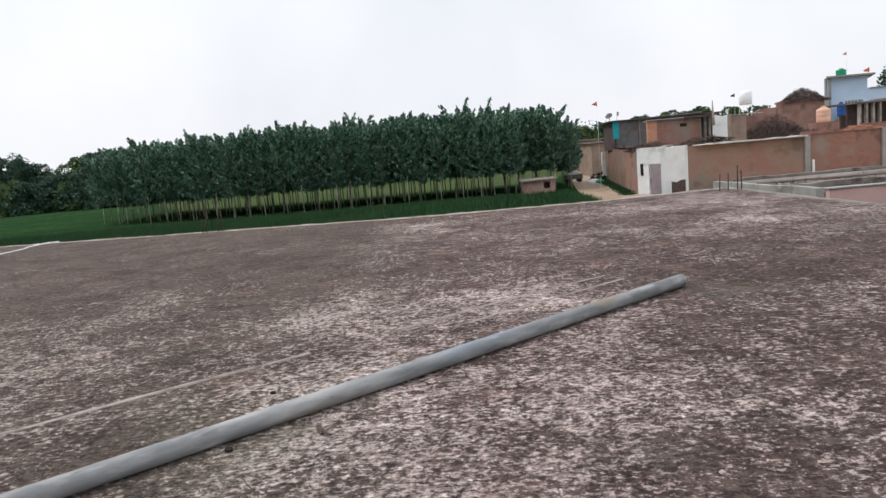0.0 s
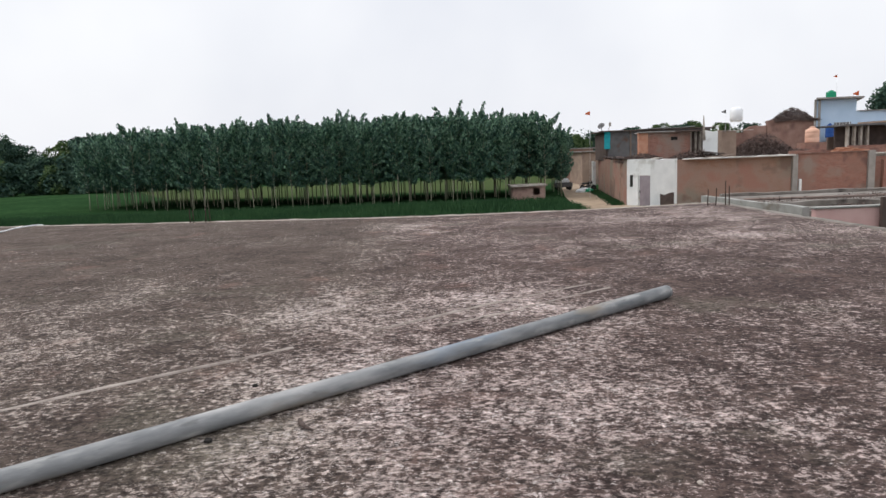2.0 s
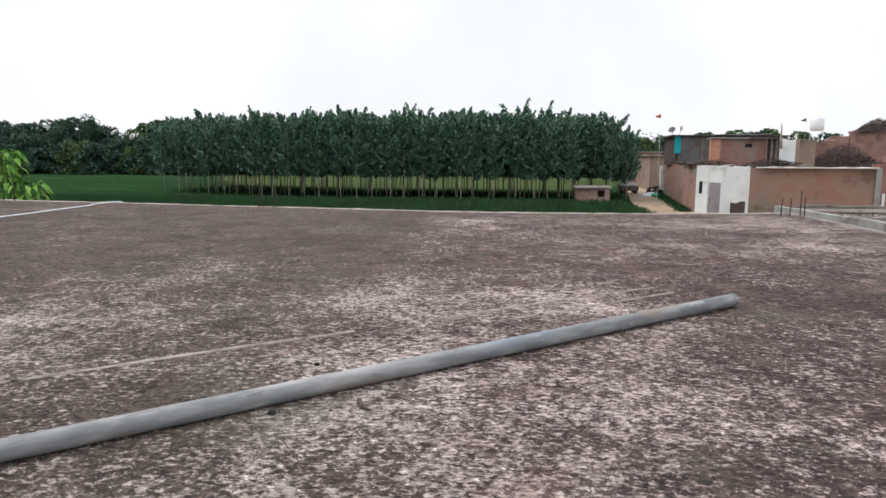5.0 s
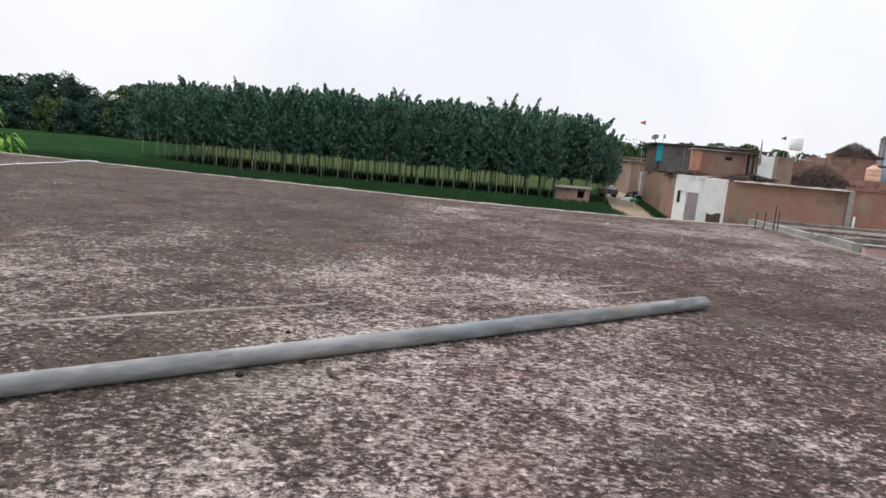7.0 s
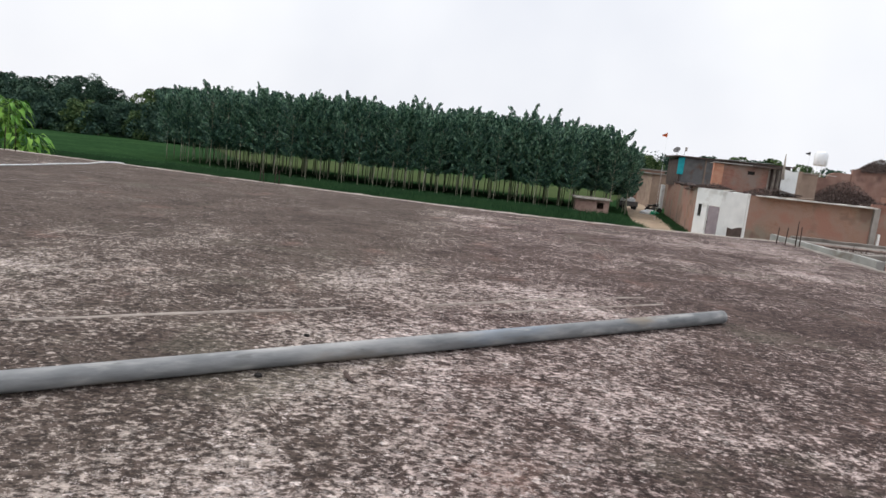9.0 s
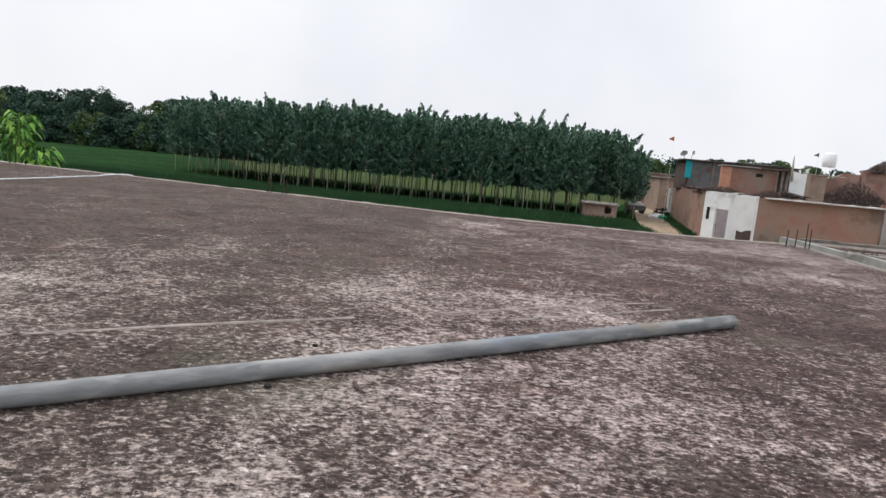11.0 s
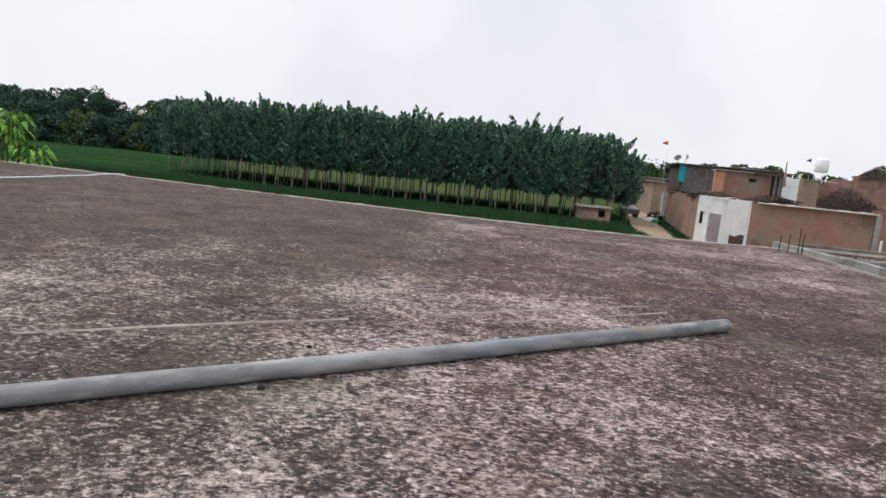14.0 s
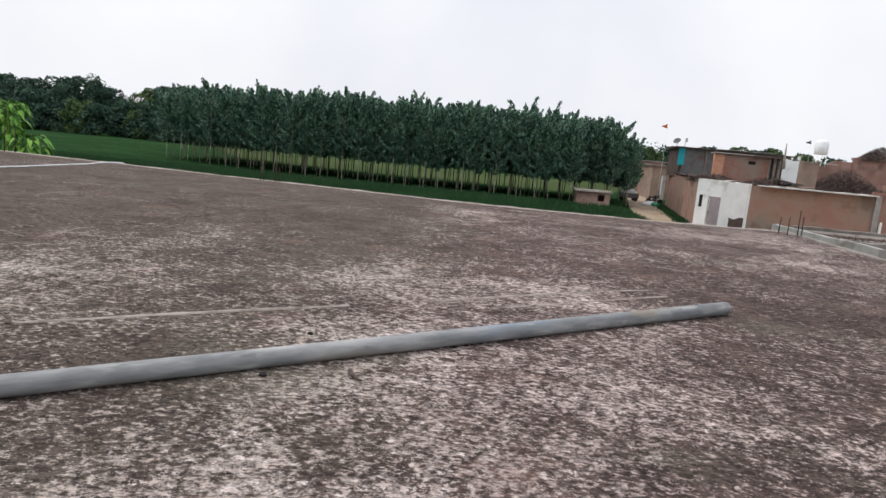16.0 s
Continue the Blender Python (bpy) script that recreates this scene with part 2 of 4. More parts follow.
# near-black things, and paint for the unlit inside of holes
DARK = material("near_black", [(0.015, 0.014, 0.013), (0.03, 0.027, 0.025)], 6.0)
RUST = material("rusty_rebar", [(0.03, 0.021, 0.018), (0.065, 0.04, 0.032)], 20.0)
GRASS = material("green_field", [(0.013, 0.031, 0.013), (0.02, 0.048, 0.019), (0.032, 0.068, 0.026)], 1.2, 1.0, 0.6, 6.0, gloss=0.0)
BLADE = material("grass_blades", [(0.017, 0.05, 0.02), (0.034, 0.085, 0.03)], 2.0, 0.9, 0, island=0.3)
PALE_FIELD = material("pale_field_strip", [(0.04, 0.062, 0.026), (0.072, 0.092, 0.04)], 0.6, 1.0, 0.4, gloss=0.0)
DIRT = material("dirt_track", [(0.22, 0.16, 0.11), (0.36, 0.28, 0.2)], 1.5)
BARK = material("pale_bark", [(0.2, 0.19, 0.14), (0.46, 0.44, 0.34)], 5.0, 0.9, 0.5, stretch=(1, 1, 0.3), objects=0.2)
LEAF = material("poplar_leaf", [(0.025, 0.067, 0.053), (0.055, 0.128, 0.088), (0.165, 0.285, 0.18)], 0.7, 0.55, 0, island=0.45, gloss=0.35)
LEAF_OLIVE = material("olive_tree_leaf", [(0.035, 0.07, 0.03), (0.075, 0.125, 0.05), (0.14, 0.19, 0.075)], 0.5, 0.75, 0, island=0.3, gloss=0.15)
LEAF_DARK = material("dark_tree_leaf", [(0.028, 0.058, 0.048), (0.05, 0.094, 0.068), (0.08, 0.13, 0.08)], 0.5, 0.8, 0, island=0.25, gloss=0.1)
LEAF_BRIGHT = material("bright_leaf", [(0.045, 0.13, 0.02), (0.1, 0.25, 0.035), (0.2, 0.37, 0.06)], 2.0, 0.5, 0, island=0.5)
BRICK = brick_material("red_brickwork", (0.26, 0.122, 0.092), (0.32, 0.172, 0.133), (0.28, 0.18, 0.15), (0.25, 0.15, 0.12), 0.45, [((0.16, 0.095, 0.08), 0.8, 0.57), ((0.26, 0.2, 0.17), 0.45, 0.56)])
MUD_BRICK = brick_material("plastered_brickwork", (0.26, 0.138, 0.098), (0.33, 0.195, 0.145), (0.29, 0.225, 0.18), (0.285, 0.193, 0.155), 0.56, [((0.225, 0.187, 0.15), 0.32, 0.5), ((0.18, 0.125, 0.1), 0.8, 0.57), ((0.29, 0.16, 0.125), 0.5, 0.53)])
MUD = material("mud_plaster", [(0.2, 0.142, 0.112), (0.27, 0.198, 0.156), (0.34, 0.255, 0.2)], 1.2, spots=[((0.2, 0.14, 0.12), 0.8, 0.58)])
WHITEWASH = material("whitewash", [(0.6, 0.62, 0.62), (0.82, 0.83, 0.82)], 1.0, spots=[((0.42, 0.41, 0.38), 0.9, 0.6)])
PINK = material("pink_paint", [(0.5, 0.31, 0.29), (0.62, 0.42, 0.4)], 1.5)
BLUE = material("pale_blue_paint", [(0.42, 0.56, 0.72), (0.52, 0.65, 0.8)], 0.8)
SHEET = material("grey_sheet", [(0.1, 0.098, 0.1), (0.19, 0.185, 0.185)], 1.5, 0.7, spots=[((0.12, 0.075, 0.055), 1.1, 0.58)])
TEAL = material("teal_cloth", [(0.02, 0.25, 0.3), (0.03, 0.36, 0.4)], 3.0)
WOOD = material("grey_wood", [(0.14, 0.1, 0.08), (0.28, 0.22, 0.18)], 3.0, stretch=(6, 6, 0.5))
DOOR = material("violet_grey_door", [(0.2, 0.17, 0.19), (0.3, 0.26, 0.28)], 2.0, 0.7)
THATCH = material("dry_brushwood", [(0.05, 0.036, 0.034), (0.11, 0.08, 0.072), (0.21, 0.16, 0.14)], 3.0, 0.95, 0, island=0.5)
ORANGE = material("orange_plastic", [(0.62, 0.36, 0.26), (0.72, 0.46, 0.35)], 1.0, 0.6)
FLAG = material("saffron_cloth", [(0.62, 0.2, 0.1), (0.72, 0.3, 0.17)], 3.0, 0.8)
GREEN_TANK = material("green_plastic", [(0.01, 0.2, 0.1), (0.02, 0.3, 0.16)], 1.0, 0.5)
BLUE_DRUM = material("blue_plastic", [(0.02, 0.07, 0.25), (0.03, 0.1, 0.34)], 1.0, 0.5)
WHITE = material("white_plastic", [(0.7, 0.72, 0.74), (0.82, 0.83, 0.84)], 1.0, 0.5)
BLACK = material("black_rubber", [(0.015, 0.015, 0.016), (0.04, 0.04, 0.04)], 8.0, 0.6)


# ---- tools ----
def mesh_of(name, bm, mats):
    data = bpy.data.meshes.new(name)
    bm.to_mesh(data)
    bm.free()
    for m in mats if isinstance(mats, (list, tuple)) else [mats]:
        data.materials.append(m)
    return data


def part(name, bm, mat, parent, label=""):
    """One mesh part under a thing or a part."""
    ob = new(name, mesh_of(name, bm, mat))
    ob.parent = parent
    return tagged(ob, label)


def single(name, bm, mat, label, category, group="", kind=""):
    return tagged(new(name, mesh_of(name, bm, mat)), label, category, group, kind)


def thing(name, label, category, at=(0, 0, 0), group="", kind=""):
    ob = new(name)
    ob.location = at
    ob.empty_display_size = 0.2
    return tagged(ob, label, category, group, kind)


def box(x0, x1, y0, y1, z0, z1, bevel=0.0, bm=None):
    own = bmesh.new()
    bmesh.ops.create_cube(own, size=1)
    bmesh.ops.transform(own, matrix=Matrix.LocRotScale(((x0 + x1) / 2, (y0 + y1) / 2, (z0 + z1) / 2), None, (x1 - x0, y1 - y0, z1 - z0)), verts=own.verts)
    if bevel:
        bmesh.ops.bevel(own, geom=own.edges[:], offset=bevel, segments=2, affect="EDGES")
    return merge(bm, own)


def merge(bm, own):
    if bm is None:
        return own
    data = bpy.data.meshes.new("scrap")
    own.to_mesh(data)
    own.free()
    bm.from_mesh(data)
    bpy.data.meshes.remove(data)
    return bm


def panel(p, q, thick, z0, z1, bm=None, bevel=0.015, rough=0.0):
    """An upright slab along the line p to q, its face on the line and its depth behind it (to the left of p to q)."""
    p, q = Vector((*p, 0)), Vector((*q, 0))
    along = (q - p).normalized()
    own = box(0, (q - p).length, 0, thick, z0, z1, bevel)
    if rough:
        bmesh.ops.subdivide_edges(own, edges=[e for e in own.edges if abs((e.verts[0].co - e.verts[1].co).x) > 1], cuts=int((q - p).length * 1.5) + 1)
        for v in own.verts:
            if v.co.z > (z0 + z1) / 2:
                v.co.z += rough * (noise.noise(Vector((v.co.x * 1.3 + p.x, p.y, 0.5))) - 0.2)
    turn = Matrix.Translation(p) @ Matrix.Rotation(math.atan2(along.y, along.x), 4, "Z")
    bmesh.ops.transform(own, matrix=turn, verts=own.verts)
    return merge(bm, own)


def rod(p, q, r0, r1=None, seg=8, bm=None, caps=True):
    p, q = Vector(p), Vector(q)
    own = bmesh.new()
    bmesh.ops.create_cone(own, cap_ends=caps, segments=seg, radius1=r0, radius2=r0 if r1 is None else r1, depth=(q - p).length)
    for f in own.faces:
        f.smooth = len(f.verts) == 4
    turn = (q - p).to_track_quat("Z", "Y").to_matrix().to_4x4()
    bmesh.ops.transform(own, matrix=Matrix.Translation((p + q) / 2) @ turn, verts=own.verts)
    return merge(bm, own)


def lathe(rings, seg=16):
    """A turned body from (radius, height) rings round the z axis."""
    bm = bmesh.new()
    loops = [[bm.verts.new((r * math.cos(2 * math.pi * i / seg), r * math.sin(2 * math.pi * i / seg), z)) for i in range(seg)] for r, z in rings]
    for a, b in zip(loops, loops[1:]):
        for i in range(seg):
            bm.faces.new((a[i], a[(i + 1) % seg], b[(i + 1) % seg], b[i])).smooth = True
    bm.faces.new(loops[0][::-1])
    bm.faces.new(loops[-1])
    return bm


def prism(points, z0, z1):
    bm = bmesh.new()
    low = [bm.verts.new((x, y, z0)) for x, y in points]
    top = [bm.verts.new((x, y, z1)) for x, y in points]
    n = len(points)
    for i in range(n):
        bm.faces.new((low[i], low[(i + 1) % n], top[(i + 1) % n], top[i]))
    bm.faces.new(low[::-1])
    bm.faces.new(top)
    bmesh.ops.recalc_face_normals(bm, faces=bm.faces)
    return bm


def sheet(points, z):
    bm = bmesh.new()
    bm.faces.new([bm.verts.new((x, y, z)) for x, y in points])
    return bm


def leaves(name, centres, size, mat, seed, up=0.3, long=1.5, axis=None):
    """Many small bent leaves, each with a shape and turn of its own."""
    g = np.random.default_rng(seed)
    n = len(centres)
    c = g.normal(size=(n, 3)) + np.array((0, 0, up))
    c /= np.linalg.norm(c, axis=1)[:, None]
    a = np.cross(c, g.normal(size=(n, 3)))
    a /= np.linalg.norm(a, axis=1)[:, None]
    if axis is not None:
        a = axis + g.normal(size=(n, 3)) * 0.38
        a /= np.linalg.norm(a, axis=1)[:, None]
        c = np.cross(a, np.cross(c, a))
        c /= np.linalg.norm(c, axis=1)[:, None]
    b = np.cross(c, a)
    s = (size * g.uniform(0.6, 1.3, n))[:, None]
    v = np.stack([centres - a * s * long * 0.5, centres + b * s * 0.5 + c * s * 0.12, centres + a * s * long * 0.5, centres - b * s * 0.5 + c * s * 0.12], 1).reshape(-1, 3)
    data = bpy.data.meshes.new(name)
    data.from_pydata(v.tolist(), [], np.arange(4 * n).reshape(n, 4).tolist())
    data.materials.append(mat)
    return data


# ---- ground and field ----
bm = bmesh.new()
bmesh.ops.create_grid(bm, x_segments=60, y_segments=60, size=3800)
bmesh.ops.translate(bm, verts=bm.verts, vec=(0, 0, GROUND))
single("ground", bm, GRASS, "flat green crop field round the village", "ground", kind="structure")
single("field_strip", sheet([(-30, 79), (12.5, 76), (17, 92), (23, 116), (-50, 116)], GROUND + 0.015), PALE_FIELD, "pale yellow-green strip of field behind the trees", "field", kind="structure")
single("lane", sheet([(10.6, 40), (16.5, 40), (14.6, 50), (16.6, 64), (19.5, 85), (27.5, 118), (24, 120), (14.3, 72), (12.2, 60), (11.0, 51)], GROUND + 0.02), DIRT,
       "bare earth village lane beside the field", "lane", kind="structure")
single("yard", sheet([(16.4, 30), (90, 30), (90, 110), (27.5, 110), (16.4, 60)], GROUND + 0.01), DIRT, "bare earth ground between the houses", "ground", kind="structure")


# ---- the building under the camera ----
def far_edge(x):
    """How far the roof's far edge runs beyond its nearest line: it slants away towards both ends."""
    return 0.17 * max(0.0, -0.5 - x) + 0.2 * max(0.0, x - 4.0)


def roof_top(x0, x1, y0, y1, step, z):
    bm = bmesh.new()
    nx, ny = int((x1 - x0) / step), int((y1 - y0) / step)
    grid = [[bm.verts.new((x, y0 + (y1 + far_edge(x) - y0) * j / ny, 0)) for x in (x0 + (x1 - x0) * i / nx for i in range(nx + 1))] for j in range(ny + 1)]
    for row in grid:
        for v in row:
            x, y = v.co.x, v.co.y
            v.co.z = z + 0.012 * noise.noise(Vector((x * 0.5, y * 0.5, 0))) + 0.005 * noise.noise(Vector((x * 3, y * 3, 4)))
    for a, b in zip(grid, grid[1:]):
        for i in range(nx):
            bm.faces.new((a[i], a[i + 1], b[i + 1], b[i])).smooth = True
    return bm


building = thing("flat_roofed_building", "large building with a weathered brown screed roof", "building", kind="structure")
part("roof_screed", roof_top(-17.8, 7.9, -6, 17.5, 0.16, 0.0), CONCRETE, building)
part("roof_slab", prism([(-18.0, -6.1), (8.05, -6.1), (8.05, 17.62 + far_edge(8.05)), (4.0, 17.62), (-0.5, 17.62), (-18.0, 17.62 + far_edge(-18.0))], -0.2, -0.02), GREY, building)
part("wall", prism([(-17.7, -5.8), (7.7, -5.8), (7.7, 17.2 + far_edge(7.7)), (4.0, 17.2), (-0.5, 17.2), (-17.7, 17.2 + far_edge(-17.7))], GROUND, -0.2), MUD, building)


def ridge(points, width, height, seed, step=0.22):
    """A low uneven mortar lip along a line."""
    bm = bmesh.new()
    rings = []
    for (px0, py0), (px1, py1) in zip(points, points[1:]):
        d = Vector((px1 - px0, py1 - py0))
        side = Vector((-d.y, d.x)).normalized()
        n = max(2, int(d.length / step))
        for i in range(n + 1):
            c = Vector((px0, py0)) + d * i / n
            w = width * (0.75 + 0.5 * noise.noise(Vector((c.x * 1.9, c.y * 1.9, seed))))
            h = height * (0.8 + 0.7 * noise.noise(Vector((c.x * 2.7, c.y * 2.7, seed + 7))))
            c = c + side * 0.4 * width * noise.noise(Vector((c.x * 0.8, c.y * 0.8, seed + 3)))
            rings.append([bm.verts.new((*(c + side * w * s), z)) for s, z in ((-0.5, -0.02), (-0.32, h * 0.9), (0.32, h), (0.5, -0.02))])
    for a, b in zip(rings, rings[1:]):
        for i in range(3):
            bm.faces.new((a[i], a[i + 1], b[i + 1], b[i])).smooth = True
    bm.faces.new(rings[0])
    bm.faces.new(rings[-1][::-1])
    bmesh.ops.recalc_face_normals(bm, faces=bm.faces)
    return bm


part("edge_lip", ridge([(-17.8, 17.5 + far_edge(-17.8)), (-0.5, 17.5), (4.0, 17.5), (7.75, 17.5 + far_edge(7.75))], 0.1, 0.03, 1), LIP, building, "pale uneven mortar lip along the roof edge")
part("edge_lip", ridge([(7.9, 17.5 + far_edge(7.9)), (7.95, -6)], 0.25, 0.03, 2), SLAB, building, "pale cement lip along the roof edge")
part("seam", ridge([(-4.4, 2.98), (-3.12, 4.02), (-2.25, 4.68), (-1.1, 5.5)], 0.045, 0.014, 3, 0.1), SEAM, building, "thin pale mortar seam")
part("seam", ridge([(-0.45, 5.95), (0.6, 6.8), (1.95, 7.7)], 0.05, 0.016, 4, 0.1), SEAM, building, "thin pale mortar seam")
part("seam", ridge([(0.15, 5.97), (0.56, 6.29), (2.1, 7.43)], 0.04, 0.014, 5, 0.1), SEAM, building, "thin pale mortar seam")

# a white hose laid along the roof
bm = bmesh.new()
hose = [(-11.3 + 0.18 * noise.noise(Vector((0, y * 0.42, 2))), y, 0.017) for y in np.arange(2.0, 18.3, 0.4)]
hose += [(-11.42, 18.7, 0.02), (-11.38, 19.0, 0.03), (-11.2, 19.25, 0.045), (-11.05, 19.42, 0.03), (-11.0, 19.5, -0.25)]
for p, q in zip(hose, hose[1:]):
    rod(p, q, 0.017, seg=8, bm=bm)
single("white_pipe", bm, WHITE, "thin white plastic pipe bent over the roof's edge", "pipe")

# the long pole
pole = thing("utility_pole", "long grey galvanised steel pole lying on the roof", "pole", (2.515, 6.8, 0.067))
pole.rotation_euler = (0, 0, math.atan2(-0.626, -0.780))
along = Vector((1, 0, 0))
bm = bmesh.new()
count, seg = 40, 24
rings = []
for i in range(count + 1):
    s = 8.2 * i / count
    r = 0.066 - 0.0011 * s + 0.0007 * noise.noise(Vector((s * 4, 0, 0)))
    c = along * s + Vector((0, 0, -0.0012 * s))
    side = Vector((along.y, -along.x, 0))
    rings.append([bm.verts.new(c + side * r * math.cos(a) + Vector((0, 0, r * math.sin(a)))) for a in np.linspace(0, 2 * math.pi, seg, endpoint=False)])
for a, b in zip(rings, rings[1:]):
    for i in range(seg):
        bm.faces.new((a[i], a[(i + 1) % seg], b[(i + 1) % seg], b[i])).smooth = True
bm.faces.new(rings[0][::-1])
bm.faces.new(rings[-1])
bmesh.ops.recalc_face_normals(bm, faces=bm.faces)
part("shaft", bm, STEEL, pole)
part("end_cap", rod(-along * 0.012, along * 0.03, 0.067, seg=24), STEEL, pole)
# black disc on the closed cap paints the hole's darkness
part("bolt_hole", rod(-along * 0.016 + Vector((0.01, 0, 0.02)), along * 0.01 + Vector((0.01, 0, 0.02)), 0.012, seg=10), DARK, pole, "bolt hole, its dark inside painted on a disc")



def rebars(x, y, spots, heights, label):
    """Bare column bars left standing out of the slab."""
    group = thing("rebar_cluster", label, "rebar", (x, y, 0))
    for (dx, dy), h in zip(spots, heights):
        lean = random.uniform(-0.03, 0.03)
        part("rebar", rod((dx, dy, -0.03), (dx + lean, dy + lean / 2, h), 0.013, seg=6), RUST, group)
    return group


rebars(7.36, 17.4, [(0, 0.05), (0.2, 0.0), (0.43, -0.05), (0.5, -0.12)], [0.43, 0.46, 0.64, 0.51], "rusty column bars standing at the roof corner")
rebars(-6.45, 18.35, [(0, 0), (0.06, 0.1), (0.42, 0), (0.52, 0.08)], [0.4, 0.36, 0.44, 0.4], "rusty column bars standing at the roof edge")
rebars(-15.7, 19.85, [(0, 0), (0.38, 0), (0.56, 0), (0.92, 0)], [0.7, 0.75, 0.72, 0.75], "rusty column bars beside the bright green plant")


# ---- trees ----
def poplar(seed, height):
    """A young plantation poplar: a straight slim trunk and steep limbs, each a plume of leaves with gaps between."""
    g = np.random.default_rng(seed)
    tree = thing("poplar_tree", "slim young poplar with a pale trunk in a planted row", "tree", group="poplar plantation")
    bend = g.uniform(-0.14, 0.14, 2)
    bm = rod((0, 0, -0.1), (bend[0], bend[1], 2.4), 0.046, 0.038, 7)
    rod((bend[0], bend[1], 2.35), (0.0, 0.0, height - 0.3), 0.037, 0.012, 6, bm)
    spots, ways = [], []
    limbs = 30
    for i in range(limbs):
        z = 1.9 + (height - 3.1) * (i / limbs) ** 0.9
        high = (z - 1.9) / (height - 3.1)
        a = i * 2.4 + g.uniform(-0.5, 0.5)
        reach = min(1.25, 0.48 + 0.42 * (height - z)) * g.uniform(0.6, 1.1)
        rise = reach * g.uniform(0.3, 0.7) + 1.25 * high * g.uniform(0.5, 1.3)
        root = np.array((0.0, 0.0, z))
        tip = np.array((math.cos(a) * reach, math.sin(a) * reach, min(z + rise, height + g.uniform(-0.4, 0.28))))
        bow = np.array((math.cos(a), math.sin(a), -0.6)) * 0.16 * reach
        knee = (root + tip) / 2 + bow
        rod(root, knee, 0.017, 0.011, 4, bm, False)
        rod(knee, tip, 0.011, 0.005, 4, bm, False)
        for q in np.linspace(0.2, 1.1, 13):
            c = root * (1 - q) ** 2 + 2 * knee * q * (1 - q) + tip * q * q
            fat = 0.15 * (1.12 - 0.8 * q) + 0.025
            spots += list(c + g.normal(size=(9, 3)) * np.array((fat, fat, 0.6 * fat)))
            way = (tip - knee) * q + (knee - root) * (1 - q)
            ways += [way / np.linalg.norm(way)] * 9
    for q in g.uniform(0, 1, 60):
        spots.append(np.array((0, 0, height - 0.9 + q * 0.85)) + g.normal(size=3) * np.array((0.07, 0.07, 0.05)) * (1.4 - q))
        ways.append(np.array((0.0, 0.0, 1.0)))
    part("trunk", bm, BARK, tree)
    crown = new("crown", leaves("crown", np.array(spots), 0.12, LEAF, seed, 1.3, 2.3, np.array(ways)))
    crown.parent = tree
    return tree


def broad_tree(seed, height, spread, mat, label, size=0.32, count=8000):
    """A spreading tree: forked trunk and a crown of uneven leaf clumps."""
    g = np.random.default_rng(seed)
    tree = thing("broadleaf_tree", label, "tree")
    bm = rod((0, 0, -0.2), (0.1, 0, height * 0.35), 0.04 * height, 0.026 * height, 8)
    spots = []
    clumps = 34
    for i in range(clumps):
        a, u = g.uniform(0, 2 * math.pi), g.uniform(0.05, 1)
        r = spread * math.sqrt(1 - (u - 0.35) ** 2 / 0.5) * g.uniform(0.45, 1.0) if abs(u - 0.35) < 0.7 else spread * 0.3
        c = np.array((math.cos(a) * r, math.sin(a) * r, height * (0.22 + 0.72 * u)))
        if i % 3 == 0:
            rod((0.1, 0, height * 0.33), c * 0.9, 0.012 * height, 0.004 * height, 5, bm, False)
        own = g.normal(size=(count // clumps, 3))
        own /= np.linalg.norm(own, axis=1)[:, None]
        own *= (g.uniform(0.3, 1, len(own)) ** 0.4)[:, None] * np.array((0.34 * spread, 0.34 * spread, 0.14 * height)) * g.uniform(0.7, 1.2)
        spots.append(c + own)
    part("trunk", bm, BARK, tree)
    crown = new("crown", leaves("crown", np.concatenate(spots), size, mat, seed, 1.0))
    crown.parent = tree
    return tree


masters = [poplar(20 + i, h) for i, h in enumerate((7.2, 7.4, 7.1, 7.5, 7.3, 7.0))]
g = np.random.default_rng(5)
placed = 0
for row in range(8):
    for col in range(31 if row else 27):
        y = 57.6 + row * 2.2 + g.uniform(-0.3, 0.3)
        x = (11.8 if row else 6.4) + row * 0.25 - col * 1.55 + g.uniform(-0.35, 0.35)
        y += 0.09 * max(0, 7 - x) + 0.45 * max(0, -19 - x)
        m = pose(x, y, GROUND, 0, 0, g.uniform(0, 360)) @ Matrix.Scale(g.uniform(0.91, 1.06) * (1.032 + 0.0008 * min(0, x + 2) - 0.045 * max(0, x - 8.5)), 4)
        source = masters[placed % 6]
        if placed < 6:
            source.matrix_basis = m
        else:
            made = copy_thing(source, m)
            made.scale = m.to_scale()
        placed += 1

broads = [broad_tree(60, 12.5, 5.0, LEAF_DARK, "large dark spreading tree at the field's far side"),
          broad_tree(61, 9.0, 4.2, LEAF_DARK, "dark bushy tree at the field's far side"),
          broad_tree(62, 8.0, 3.6, LEAF_OLIVE, "rounded green tree at the field's far side")]
